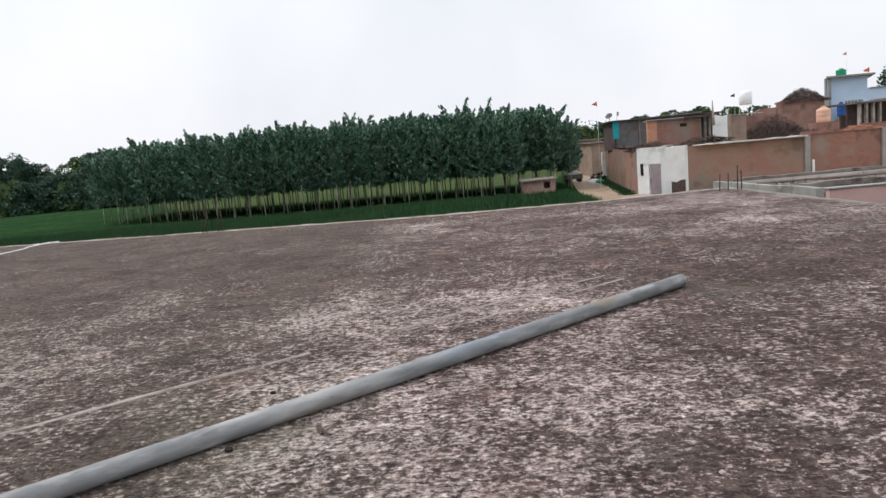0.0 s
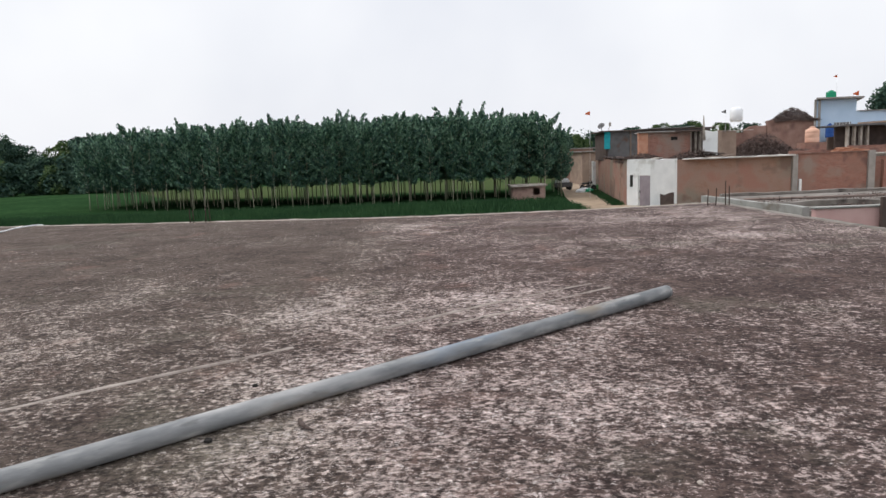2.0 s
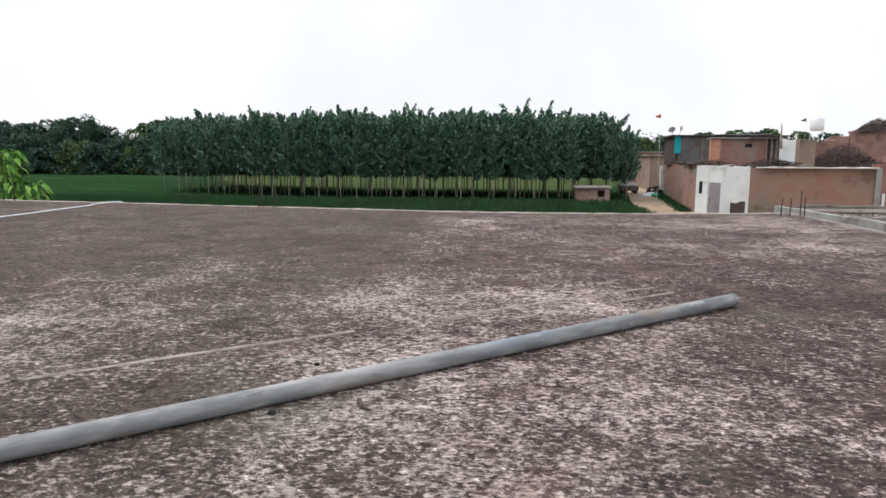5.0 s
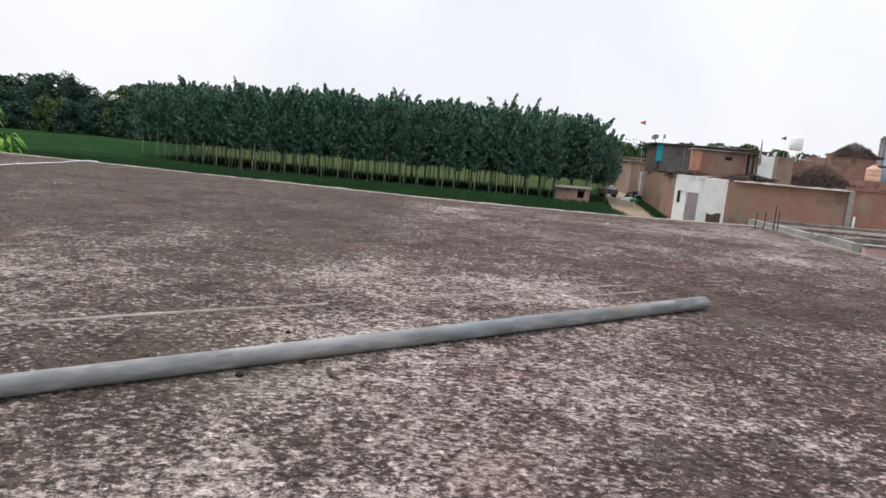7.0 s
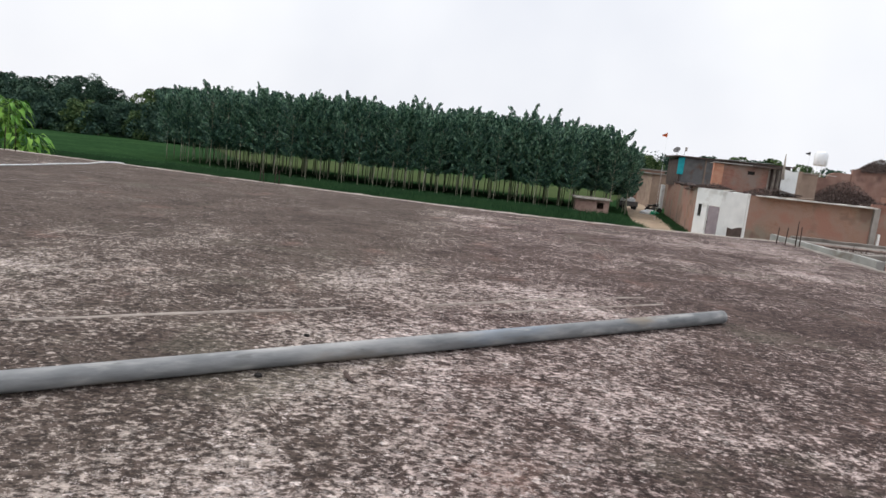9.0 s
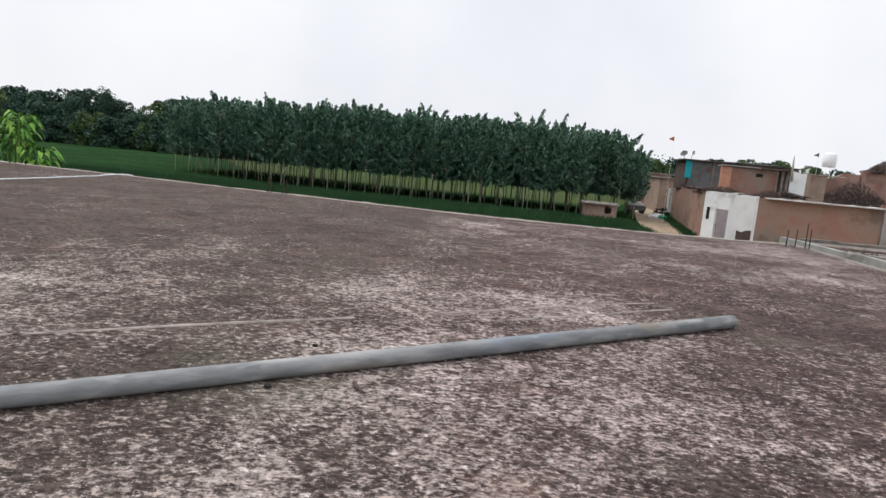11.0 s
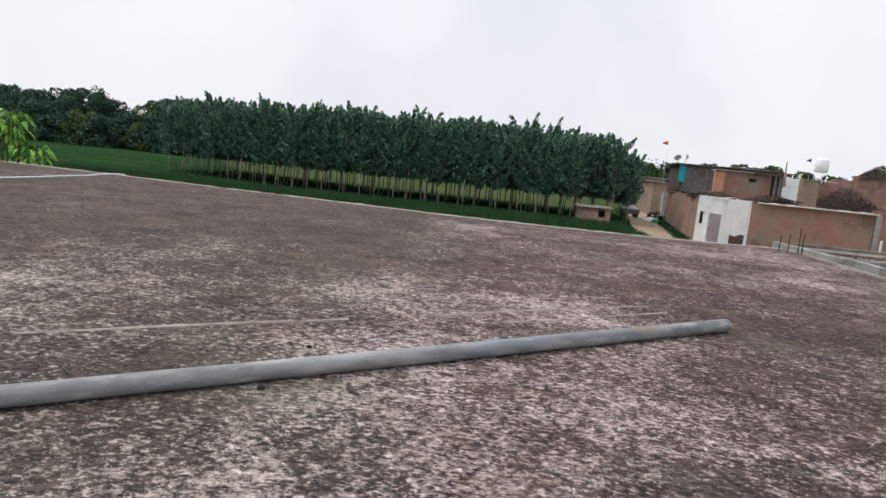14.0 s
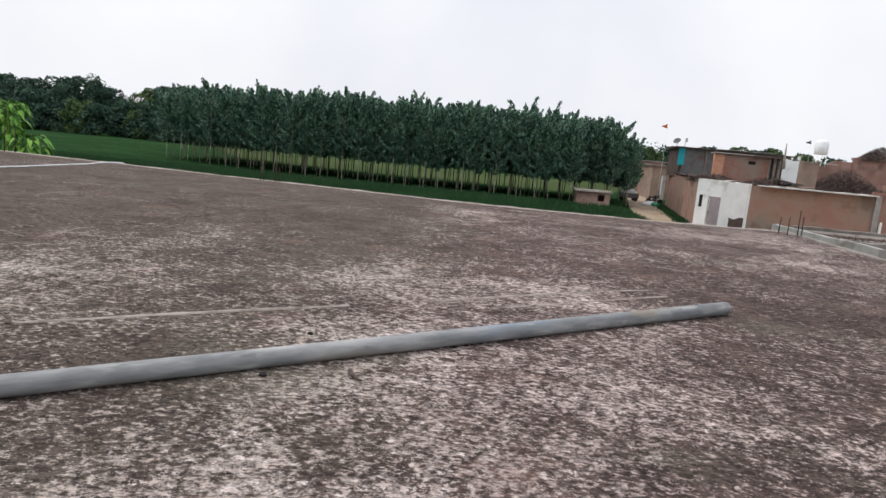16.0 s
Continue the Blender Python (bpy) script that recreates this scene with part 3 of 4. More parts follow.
spread_spots = [(-82, 130, 0, 0.78), (-66, 126, 2, 1.0), (-60, 122, 1, 0.95), (-53, 120, 2, 0.95), (-84, 126, 1, 0.85), (-92, 124, 1, 0.7), (-101, 126, 2, 0.8), (-111, 130, 1, 0.75),
                (-121, 126, 1, 0.8), (-80, 136, 1, 0.9), (-95, 142, 1, 0.88), (-108, 143, 1, 0.85), (-123, 146, 1, 0.9), (-140, 150, 1, 0.9), (-98, 138, 1, 0.8), (-47, 126, 1, 0.85), (-130, 134, 1, 0.8), (-57, 134, 1, 0.9), (-116, 140, 1, 0.9),
                (24, 122, 1, 0.72), (28, 128, 2, 0.85), (20, 116, 1, 0.66), (33, 132, 1, 0.8), (57, 80, 0, 0.85), (63, 84, 1, 1.1), (69, 86, 0, 0.9),
                (46, 150, 1, 0.93), (52, 153, 2, 1.1), (56, 149, 1, 0.95), (59.5, 152, 2, 1.13), (66, 150, 2, 1.06), (72, 151, 1, 0.93)]
used = set()
for x, y, k, s in spread_spots:
    s *= 1.32 if x < -86 else 1.1 if x < -40 else 1.0
    m = pose(x, y, GROUND, 0, 0, (x * 37) % 360) @ Matrix.Scale(s, 4)
    if k not in used:
        broads[k].matrix_basis = m
        used.add(k)
    else:
        copy_thing(broads[k], m).scale = (s, s, s)


def bush(seed, height, spread, mat, label):
    """A thicket tree leafy down to the ground."""
    g = np.random.default_rng(seed)
    shrub = thing("thicket_tree", label, "tree", group="thicket at the field's far side")
    bm = rod((0, 0, -0.2), (0, 0, height * 0.5), 0.12, 0.05, 6)
    spots = []
    for i in range(30):
        a, u = g.uniform(0, 2 * math.pi), g.uniform(0.0, 0.9)
        r = spread * math.sqrt(max(0.05, 1 - u ** 2)) * g.uniform(0.3, 1.0)
        c = np.array((math.cos(a) * r, math.sin(a) * r, height * (0.06 + 0.85 * u)))
        own = g.normal(size=(130, 3))
        own /= np.linalg.norm(own, axis=1)[:, None]
        spots.append(c + own * (g.uniform(0.3, 1, 130) ** 0.4)[:, None] * np.array((0.36 * spread, 0.36 * spread, 0.16 * height)))
    part("trunk", bm, BARK, shrub)
    crown = new("crown", leaves("crown", np.concatenate(spots), 0.34, mat, seed, 0.5))
    crown.parent = shrub
    return shrub


bushes = [bush(80, 7.0, 3.6, LEAF_DARK, "dark leafy thicket tree at the field's far side"), bush(81, 5.5, 3.2, LEAF_DARK, "low dark thicket tree at the field's far side"),
          bush(82, 6.5, 3.0, LEAF_OLIVE, "rounded light green thicket tree")]
g = np.random.default_rng(17)
for i in range(34):
    x = -44 - i * 3.4 + g.uniform(-0.8, 0.8)
    y = 117 + g.uniform(-2, 5) + (6 if x > -60 else 0)
    size = g.uniform(0.85, 1.15)
    m = pose(x, y, GROUND, 0, 0, g.uniform(0, 360)) @ Matrix.Scale(size, 4)
    if i < 3:
        bushes[i].matrix_basis = m
    else:
        copy_thing(bushes[(0, 1, 0, 1, 2)[i % 5]], m).scale = (size, size, size)

for i, (x, y, size) in enumerate(((-60, 117, 0.85), (-64, 119, 0.95), (-55, 116, 0.85), (-68, 121, 0.95), (-50, 115, 0.9))):
    copy_thing(bushes[(0, 2, 1, 0)[i % 4]], pose(x, y, GROUND, 0, 0, 70 * i) @ Matrix.Scale(size, 4)).scale = (size, size, size)
g = np.random.default_rng(19)
n = 2200
along_wall = g.uniform(0, 1, n)
base = np.column_stack([14.1 + 2.9 * along_wall + g.normal(0, 0.25, n) - 0.35, 48.5 + 19.5 * along_wall, np.full(n, GROUND)])
tall = g.uniform(0.06, 0.28, n)
tilt = g.normal(size=(n, 2)) * 0.12
v = np.stack([base + np.array((-0.04, 0, 0)), base + np.array((0.04, 0, 0)), base + np.column_stack([tilt, tall])], 1).reshape(-1, 3)
data = bpy.data.meshes.new("verge_grass")
data.from_pydata(v.tolist(), [], np.arange(3 * n).reshape(n, 3).tolist())
data.materials.append(BLADE)
tagged(new("verge_grass", data), "green weeds along the foot of the lane wall", "grass", kind="stuff")

# far woods along the horizon
g = np.random.default_rng(9)
spots = []
for i in range(700):
    x, y = g.uniform(-420, 420), g.uniform(235, 330)
    h = g.uniform(8.5, 12)
    own = g.normal(size=(220, 3)) * np.array((2.8, 2.8, h * 0.2))
    own[:, 2] = np.clip(own[:, 2], -h * 0.5, h * 0.45)
    spots.append(own + np.array((x, y, GROUND + h * 0.52)))
woods = new("far_woods", leaves("far_woods", np.concatenate(spots), 0.55, LEAF_DARK, 9))
tagged(woods, "distant belt of dark trees on the horizon", "woods", kind="stuff")

# crop blades over the visible strip of the field
g = np.random.default_rng(11)
n = 26000
base = np.stack([g.uniform(-48, 11, n), 44 + 14 * g.uniform(0, 1, n) ** 0.8, np.full(n, GROUND)], 1)
tall = g.uniform(0.2, 0.5, n)
tilt = g.normal(size=(n, 2)) * 0.12
v = np.stack([base + np.array((-0.035, 0, 0)), base + np.array((0.035, 0, 0)), base + np.column_stack([tilt, tall])], 1).reshape(-1, 3)
data = bpy.data.meshes.new("crop")
data.from_pydata(v.tolist(), [], np.arange(3 * n).reshape(n, 3).tolist())
data.materials.append(BLADE)
tagged(new("crop", data), "short green crop on the field before the trees", "crop", kind="stuff")

# the broad-leaved plant beyond the roof's edge
plant = thing("papaya_plant", "tall plant with large drooping bright green leaves behind the roof", "plant", (-16.2, 21.3, GROUND))
g = np.random.default_rng(13)
bm = rod((0, 0, 0), (0.1, 0, 3.9), 0.05, 0.03, 7)
for x, y, top in ((-0.55, 0.2, 3.4), (0.75, 0.1, 2.9)):
    rod((x * 0.3, y, 0), (x, y, top), 0.035, 0.02, 6, bm)
rows, faces = [], []
for i in range(300):
    x, y, top = ((0.1, 0, 4.0), (-0.55, 0.2, 3.5), (0.75, 0.1, 2.95))[i % 3]
    z = top - abs(g.normal()) * 0.6
    a, reach = g.uniform(0, 2 * math.pi), g.uniform(0.12, 0.5)
    out = np.array((math.cos(a), math.sin(a), 0.0))
    base = np.array((x, y, z))
    hub = base + out * reach + np.array((0, 0, g.uniform(0.0, 0.16)))
    if i % 3 == 0:
        rod(base, hub, 0.008, 0.005, 4, bm, False)
    length, wide = g.uniform(0.26, 0.46), g.uniform(0.05, 0.085)
    side = np.array((-out[1], out[0], 0.0)) * wide + np.array((0, 0, g.normal() * 0.03))
    first = len(rows)
    for q, w, drop in ((0.0, 0.2, 0.0), (0.3, 1.0, 0.03), (0.65, 0.85, -0.1), (1.0, 0.06, -0.34)):
        c = hub + out * length * q * 0.8 + np.array((0, 0, drop * length * 2))
        rows += [c - side * w, c + np.array((0, 0, -0.02)), c + side * w]
    for j in range(3):
        k = first + 3 * j
        faces += [(k, k + 1, k + 4, k + 3), (k + 1, k + 2, k + 5, k + 4)]
part("stem", bm, LEAF_BRIGHT, plant)
data = bpy.data.meshes.new("foliage")
data.from_pydata([tuple(v) for v in rows], [], faces)
data.materials.append(LEAF_BRIGHT)
crown = new("foliage", data)
crown.parent = plant


# ---- village ----
def opening_wall(p, q, thick, z0, z1, holes, mat, parent, label=""):
    """An upright wall with rectangular openings (start, end, sill, head) along it."""
    bm = None
    length = math.dist(p, q)
    at = lambda s: (p[0] + (q[0] - p[0]) * s / length, p[1] + (q[1] - p[1]) * s / length)
    s = 0.0
    for a, b, lo, hi in holes:
        bm = panel(at(s), at(a), thick, z0, z1, bm, 0.004)
        if lo > z0 + 0.01:
            bm = panel(at(a), at(b), thick, z0, lo, bm, 0.004)
        bm = panel(at(a), at(b), thick, hi, z1, bm, 0.004)
        s = b
    bm = panel(at(s), at(length), thick, z0, z1, bm, 0.004)
    return part("wall", bm, mat, parent, label), at


# gatehouse: whitewashed front with a door
gate = thing("gatehouse", "small whitewashed gatehouse with a narrow grey door", "house", (14.2, 48.2, GROUND))
gate.matrix_world = Matrix.Identity(4)
_, at = opening_wall((14.3, 48.3), (15.6, 47.0), 0.25, GROUND, 0.8, [(0.24, 0.48, -1.15, -0.3), (1.0, 1.8, GROUND, -0.35)], WHITEWASH, gate)
part("window", panel(at(0.24), at(0.48), 0.1, -1.15, -0.3), DARK, gate, "small window opening with its unlit inside painted dark")
door = part("door", panel(at(1.01), at(1.79), 0.06, GROUND + 0.02, -0.36), DOOR, gate, "violet-grey metal door")
part("handle", box(14.98, 15.03, 47.5, 47.56, -1.55, -1.4, 0.005), DARK, door, "dark door handle")
part("door_jamb", panel(at(0.86), at(1.0), 0.3, GROUND, -0.3), WHITEWASH, gate)
part("wall", panel((15.6, 47.0), (17.72, 48.0), 0.25, GROUND, 0.78, rough=0.12), WHITEWASH, gate)
part("wall_corner", panel((17.68, 47.93), (17.85, 48.02), 0.3, GROUND, 0.74), WHITEWASH, gate)
part("dark_patch", panel((16.4, 47.37), (17.6, 47.935), 0.02, GROUND, -1.6, rough=0.4), DARK_BROWN, gate, "dark brown patch low on the whitewashed wall")
part("roof", sheet([(14.3, 48.3), (15.6, 47.1), (17.7, 48.1), (17.7, 51), (14.6, 51)], 0.6), GREY, gate)

# the long house behind the gatehouse
house = thing("village_house", "long low house of plastered brick with a flat roof", "house", (14.2, 48.2, GROUND))
house.matrix_world = Matrix.Identity(4)
part("wall", panel((17.2, 68.0), (14.32, 48.3), 0.3, GROUND, 0.82, rough=0.2), MUD_BRICK, house, "brown plastered brick side wall along the lane")
part("wall", panel((17.8, 48.05), (26.1, 48.0), 0.3, GROUND, 0.62, rough=0.05), MUD_BRICK, house, "brown mud-plastered brick front wall")
part("coping", panel((18.4, 47.5), (26.1, 47.48), 1.1, 0.63, 0.73, rough=0.08), COPING, house, "thin pale stone coping")
part("coping", panel((17.2, 68.2), (14.1, 48.2), 0.5, 0.83, 0.95, rough=0.2), THATCH, house, "ragged brown eaves")
part("pillar", box(26.1, 26.5, 47.85, 48.4, GROUND, 0.7, 0.02), GREY, house, "greenish grey cement pillar")
part("pillar", box(26.62, 26.8, 47.85, 48.1, GROUND, -1.05, 0.02), WHITEWASH, house)
part("roof", prism([(15.0, 48.5), (34.8, 48.5), (34.8, 66), (17.7, 66)], 0.35, 0.55), GREY, house)
part("wall", panel((26.5, 48.0), (31.6, 48.0), 0.3, GROUND, 0.74, rough=0.04), BRICK, house, "red brick wall")
part("pillar", box(31.6, 32.1, 47.85, 48.4, GROUND, 0.8, 0.02), GREY, house)
# dark brown panel paints the shade of the recess
part("wall", panel((32.1, 49.6), (33.0, 49.6), 0.2, GROUND, 0.3), DARK_BROWN, house, "recessed doorway with its shade painted dark brown")
part("wall", panel((32.8, 48.0), (40, 48.6), 0.3, GROUND, 0.1), BRICK, house, "red brick wall")
part("coping", panel((32.0, 47.95), (40, 48.5), 0.4, 0.55, 0.65, rough=0.05), COPING, house, "thin pale lintel slab")
part("coping", panel((26.5, 47.9), (31.6, 47.9), 0.4, 0.75, 0.8, rough=0.05), DUSTY, house, "worn brick coping")
part("parapet", panel((26.5, 49.0), (35, 49.0), 0.25, 0.55, 0.95, rough=0.1), BRICK, house, "red brick parapet")

# rooms on the long house's roof
shed = thing("roof_shed", "long grey sheet shed with a thin flat sheet roof", "shed", (14.4, 55, 0.55))
shed.matrix_world = Matrix.Identity(4)
part("wall", panel((16.6, 62), (26.0, 62), 0.15, 0.55, 3.15), SHEET, shed)
part("wall", panel((16.9, 68), (16.4, 62), 0.15, 0.55, 3.1), DARK_BROWN, shed, "dark side wall of old boards")
part("roof", prism([(15.95, 61.5), (26.2, 61.5), (27.4, 68.2), (16.5, 68.2)], 3.17, 3.26), DARK_BROWN, shed, "dark thin sheet roof")
for i in range(6):
    x = 19.6 + 0.8 * i
    tilt = 0.03 * (i % 3)
    part("roof_sheet", box(x, x + 0.78, 61.35 + tilt, 64.6, 3.27 + tilt, 3.31 + tilt), PALE, shed, "pale grey corrugated sheet")
for x in (18.6, 20.4, 22.2, 24.0):
    part("wall_post", box(x, x + 0.12, 61.9, 62.0, 0.55, 3.15), WOOD, shed)
part("curtain", panel((16.2, 61.8), (16.75, 61.75), 0.05, 1.6, 3.15, rough=0.1), TEAL, shed, "teal blue cloth hanging from the eave")

dish = thing("satellite_dish", "small dark satellite dish on a shed roof", "satellite dish", (16.4, 63.5, 3.26))
part("mast", rod((0, 0, 0), (0, 0, 0.45), 0.025, seg=6), SHEET, dish)
bowl = lathe([(0.05, 0.0), (0.2, 0.05), (0.32, 0.14), (0.34, 0.16), (0.31, 0.16), (0.18, 0.08), (0.04, 0.03)], 16)
bmesh.ops.transform(bowl, matrix=pose(0, 0, 0.42, 50, 0, -40), verts=bowl.verts)
part("bowl", bowl, SHEET, dish)
part("feed_arm", rod((0, 0, 0.45), (-0.2, -0.35, 0.75), 0.014, seg=5), SHEET, dish)
ragpole = thing("rag_pole", "short leaning stick with a pale rag on a shed roof", "pole", (16.9, 63.0, 3.26))
part("stick", rod((0, 0, 0), (0.18, 0, 0.85), 0.02, 0.014, 5), WOOD, ragpole)
part("rag", panel((0.06, 0.03), (0.28, 0.05), 0.02, 0.45, 0.85, rough=0.2), COPING, ragpole, "pale rag")

room = thing("brick_room", "small unplastered red brick room on a roof", "room", (16.3, 52, 0.55))
room.matrix_world = Matrix.Identity(4)
part("wall", panel((17.03, 52), (20.3, 52), 0.25, 0.55, 2.72, rough=0.05), BRICK, room)
part("wall", panel((17.55, 56), (17.0, 52), 0.25, 0.55, 2.7), BRICK, room)
# brighter pier added, its colour painting the lit edge of the room
part("corner_pier", box(16.3, 17.02, 51.96, 52.3, 0.55, 2.7, 0.02), ORANGE_BRICK, room, "corner pier coloured bright orange for the lit brick edge")
part("roof", prism([(16.2, 51.7), (21.6, 51.7), (22.3, 56), (17.2, 56)], 2.73, 2.81), GREY, room)
part("roof_edge", box(19.0, 21.6, 51.5, 51.7, 2.7, 2.8, 0.01), DARK_BROWN, room, "dark overhanging roof edge")
for x in (20.35, 20.75, 21.1):
    part("pillar", box(x, x + 0.16, 52.2, 52.4, 0.55, 2.73, 0.01), LIP, room)
# shade behind the pillars painted into this wall's colour
part("wall", panel((20.3, 54.5), (22.4, 54.5), 0.2, 0.55, 2.73), DARK_BROWN, room, "back wall painted dark as the shade behind pillars")
# black plate on the solid wall paints the vent's darkness
part("slot", box(18.8, 19.3, 51.965, 51.99, 2.1, 2.35), DARK, room, "vent hole, its dark inside painted on a plate")

screen = thing("white_wall_panel", "white plastered wall slab with a tapering spike", "wall panel", (21.4, 51.5, 0.55))
screen.matrix_world = Matrix.Identity(4)
part("slab", panel((21.05, 51.4), (22.1, 51.2), 0.12, 0.55, 2.75, rough=0.15), WHITEWASH, screen)
part("spike", rod((21.12, 51.4, 2.0), (21.08, 51.4, 3.85), 0.14, 0.03, 6), LIP, screen, "tapering cement spike")
part("post", box(22.12, 22.4, 51.2, 51.4, 0.55, 2.7), MUD, screen, "tan plaster edge")
part("wall", panel((22.4, 51.6), (23.7, 51.6), 0.15, 0.55, 2.6), MUD, screen, "tan mud wall")
part("coping", panel((22.2, 51.5), (25.0, 51.5), 0.3, 2.61, 2.67), LIP, screen, "thin cement slab edge")
part("wall", panel((23.7, 53.8), (27.0, 53.8), 0.15, 0.55, 2.5), DUSTY, screen, "dusty red wall behind the brushwood")

# boards, straw and rubbish along the front of the long house's roof
for i, (x, y, z, w, turn, mat, label) in enumerate(((15.3, 50.1, 0.62, 1.5, 6, DUSTY, "warped brown sheet lying on a roof edge"), (16.9, 50.4, 0.72, 1.3, -5, LIP, "pale broken slab lying on a roof edge"),
                                                  (19.6, 49.6, 0.72, 1.9, 3, DARK_BROWN, "dark board lying on a roof edge"), (21.4, 49.5, 0.72, 2.2, -4, WOOD, "grey weathered board on a roof edge"),
                                                  (21.2, 50.4, 1.0, 2.0, 5, DARK_BROWN, "dark board stacked on a roof"))):
    board = box(-w / 2, w / 2, -0.35, 0.35, 0, 0.07, 0.012)
    bmesh.ops.subdivide_edges(board, edges=[e for e in board.edges if abs((e.verts[0].co - e.verts[1].co).x) > 1], cuts=5)
    for v in board.verts:
        v.co.z += 0.06 * noise.noise(Vector((v.co.x * 1.4, v.co.y, i * 3.1)))
    plank = single("old_board", board, mat, label, "board", "boards on the long roof")
    plank.matrix_world = pose(x, y, z, 0, turn, turn * 2)


def heap(x, y, z, w, d, h, seed, label, count=5200, stick=0.055):
    """A loose heap of sticks and straw."""
    g = np.random.default_rng(seed)
    u = g.uniform(-1, 1, (count, 2))
    top = np.clip(1 - np.hypot(u[:, 0], u[:, 1]) ** 1.6, 0, 1)
    c = np.column_stack([x + u[:, 0] * w, y + u[:, 1] * d, z + h * top * g.uniform(0.2, 1, count)])
    ob = new("brushwood_heap", leaves("brushwood_heap", c, stick, THATCH, seed, 0.0, 9.0))
    return tagged(ob, label, "brushwood", kind="stuff")


heap(26.2, 52.5, 0.5, 2.9, 1.1, 1.95, 31, "brown heap of dry brushwood stored on a roof", 13000, 0.03)
heap(20.3, 50.9, 0.5, 2.6, 0.8, 0.85, 32, "low heap of dry sticks on a roof", 5200, 0.03)
heap(16.3, 51.2, 0.6, 1.9, 1.0, 0.6, 33, "thin layer of straw on a roof", 4200, 0.03)
heap(28.2, 51.0, 0.5, 2.6, 0.8, 0.6, 35, "dry sticks heaped behind a brick parapet", 4200, 0.03)
heap(31.6, 58.3, 3.42, 1.9, 1.0, 1.15, 34, "dark brushwood piled on a brick wall", 6000, 0.035)

back = thing("brick_storey", "upper storey of rough red brick behind the heap", "house", (28.5, 58, 0.55))
back.matrix_world = Matrix.Identity(4)
part("wall", panel((29.1, 57.6), (33.1, 57.6), 0.3, 0.55, 3.5, rough=0.1), DUSTY, back)
part("wall", panel((31.4, 62), (29.1, 57.6), 0.3, 0.55, 3.3), DUSTY, back)
part("wall", panel((27.2, 57.7), (29.08, 57.7), 0.3, 0.55, 3.1, rough=0.3), DUSTY, back, "broken stub of red wall")
part("roof", prism([(29.4, 57.95), (33.0, 57.95), (35.2, 62), (31.6, 62)], 3.38, 3.46), GREY, back)


def water_tank(x, y, z, r, h, mat, label):
    tank = thing("water_tank", label, "tank", (x, y, z))
    body = part("body", lathe([(r * 0.96, 0), (r, 0.05), (r, h * 0.3), (r * 0.97, h * 0.33), (r, h * 0.36), (r, h * 0.62), (r * 0.97, h * 0.65), (r, h * 0.68), (r * 0.98, h * 0.85), (r * 0.4, h)], 20), mat, tank)
    part("lid", lathe([(r * 0.42, h), (r * 0.42, h * 1.06), (r * 0.1, h * 1.1)], 14), mat, body)
    return tank


stand = thing("brick_stand", "low red brick tank stand", "stand", (30.9, 53.5, 0.55))
stand.matrix_world = Matrix.Identity(4)
part("body", box(29.8, 31.5, 52.9, 54.2, 0.55, 1.5, 0.02), BRICK, stand)
water_tank(30.65, 53.5, 1.5, 0.52, 1.15, ORANGE, "pale orange water tank on a brick stand")

blue = thing("blue_house", "two-storey house painted pale blue with a flat roof", "house", (40, 64.5, GROUND))
blue.matrix_world = Matrix.Identity(4)
part("wall", panel((37.2, 64.5), (41.1, 64.5), 0.3, GROUND, 5.5), BLUE, blue)
part("wall", panel((41.9, 72), (37.2, 64.5), 0.3, GROUND, 5.5), BLUE, blue)
part("wall", panel((41.1, 64.6), (54, 64.6), 0.3, GROUND, 4.3), BLUE, blue, "lower pale blue parapet wall")
part("wall", panel((46.2, 64.2), (54, 64.2), 0.3, 2.6, 4.7), MUD, blue, "tan plastered room")
part("roof", prism([(36.8, 63.8), (41.4, 63.8), (45.6, 72), (41.6, 72)], 5.51, 5.66), GREY, blue)
part("coping", box(41.4, 54, 64.4, 64.95, 4.3, 4.37, 0.01), GREY, blue)
for x in (36.9, 37.3):
    part("pillar", box(x, x + 0.14, 64.1, 64.3, 1.5, 5.5), GREY, blue)
window = part("window", box(39.0, 40.6, 64.42, 64.52, 2.3, 3.3, 0.01), SHEET, blue, "dark barred window")
for i in range(5):
    part("window_bar", rod((39.15 + 0.32 * i, 64.4, 2.3), (39.15 + 0.32 * i, 64.4, 3.3), 0.02, seg=5), WHITE, window)
part("terrace", prism([(34.6, 58), (54, 58), (54, 64.3), (38.2, 64.3)], GROUND, 1.9), MUD, blue, "lower storey with a flat terrace")
water_tank(39.5, 66, 5.66, 0.45, 0.72, GREEN_TANK, "green plastic water tank on the blue house")
water_tank(38.0, 63.5, 1.9, 0.36, 1.2, BLUE_DRUM, "dark blue plastic drum on the terrace")

porch = thing("porch_house", "low house with a pillared porch and dark flat roof", "house", (37, 54, 0.55))
porch.matrix_world = Matrix.Identity(4)
part("roof", box(34.0, 38.4, 54.5, 60, 2.72, 2.86, 0.02), SHEET, porch)
# back wall coloured dark brown for the porch's shade
part("wall", panel((34.3, 56.5), (41, 56.5), 0.2, -2.5, 2.72), DARK_BROWN, porch)
for x in (34.35, 34.9, 35.45, 36.0, 37.9, 39.0):
    part("pillar", box(x, x + 0.17, 54.9, 55.2, -2.5, 2.72, 0.01), LIP, porch)
part("lintel", box(38.4, 43, 54.7, 60, 2.95, 3.1, 0.02), MUD, porch, "tan flat roof slab")
part("wall", panel((34.3, 54.6), (41, 54.6), 0.2, -2.5, 1.15, rough=0.05), BRICK, porch, "red brick parapet wall")


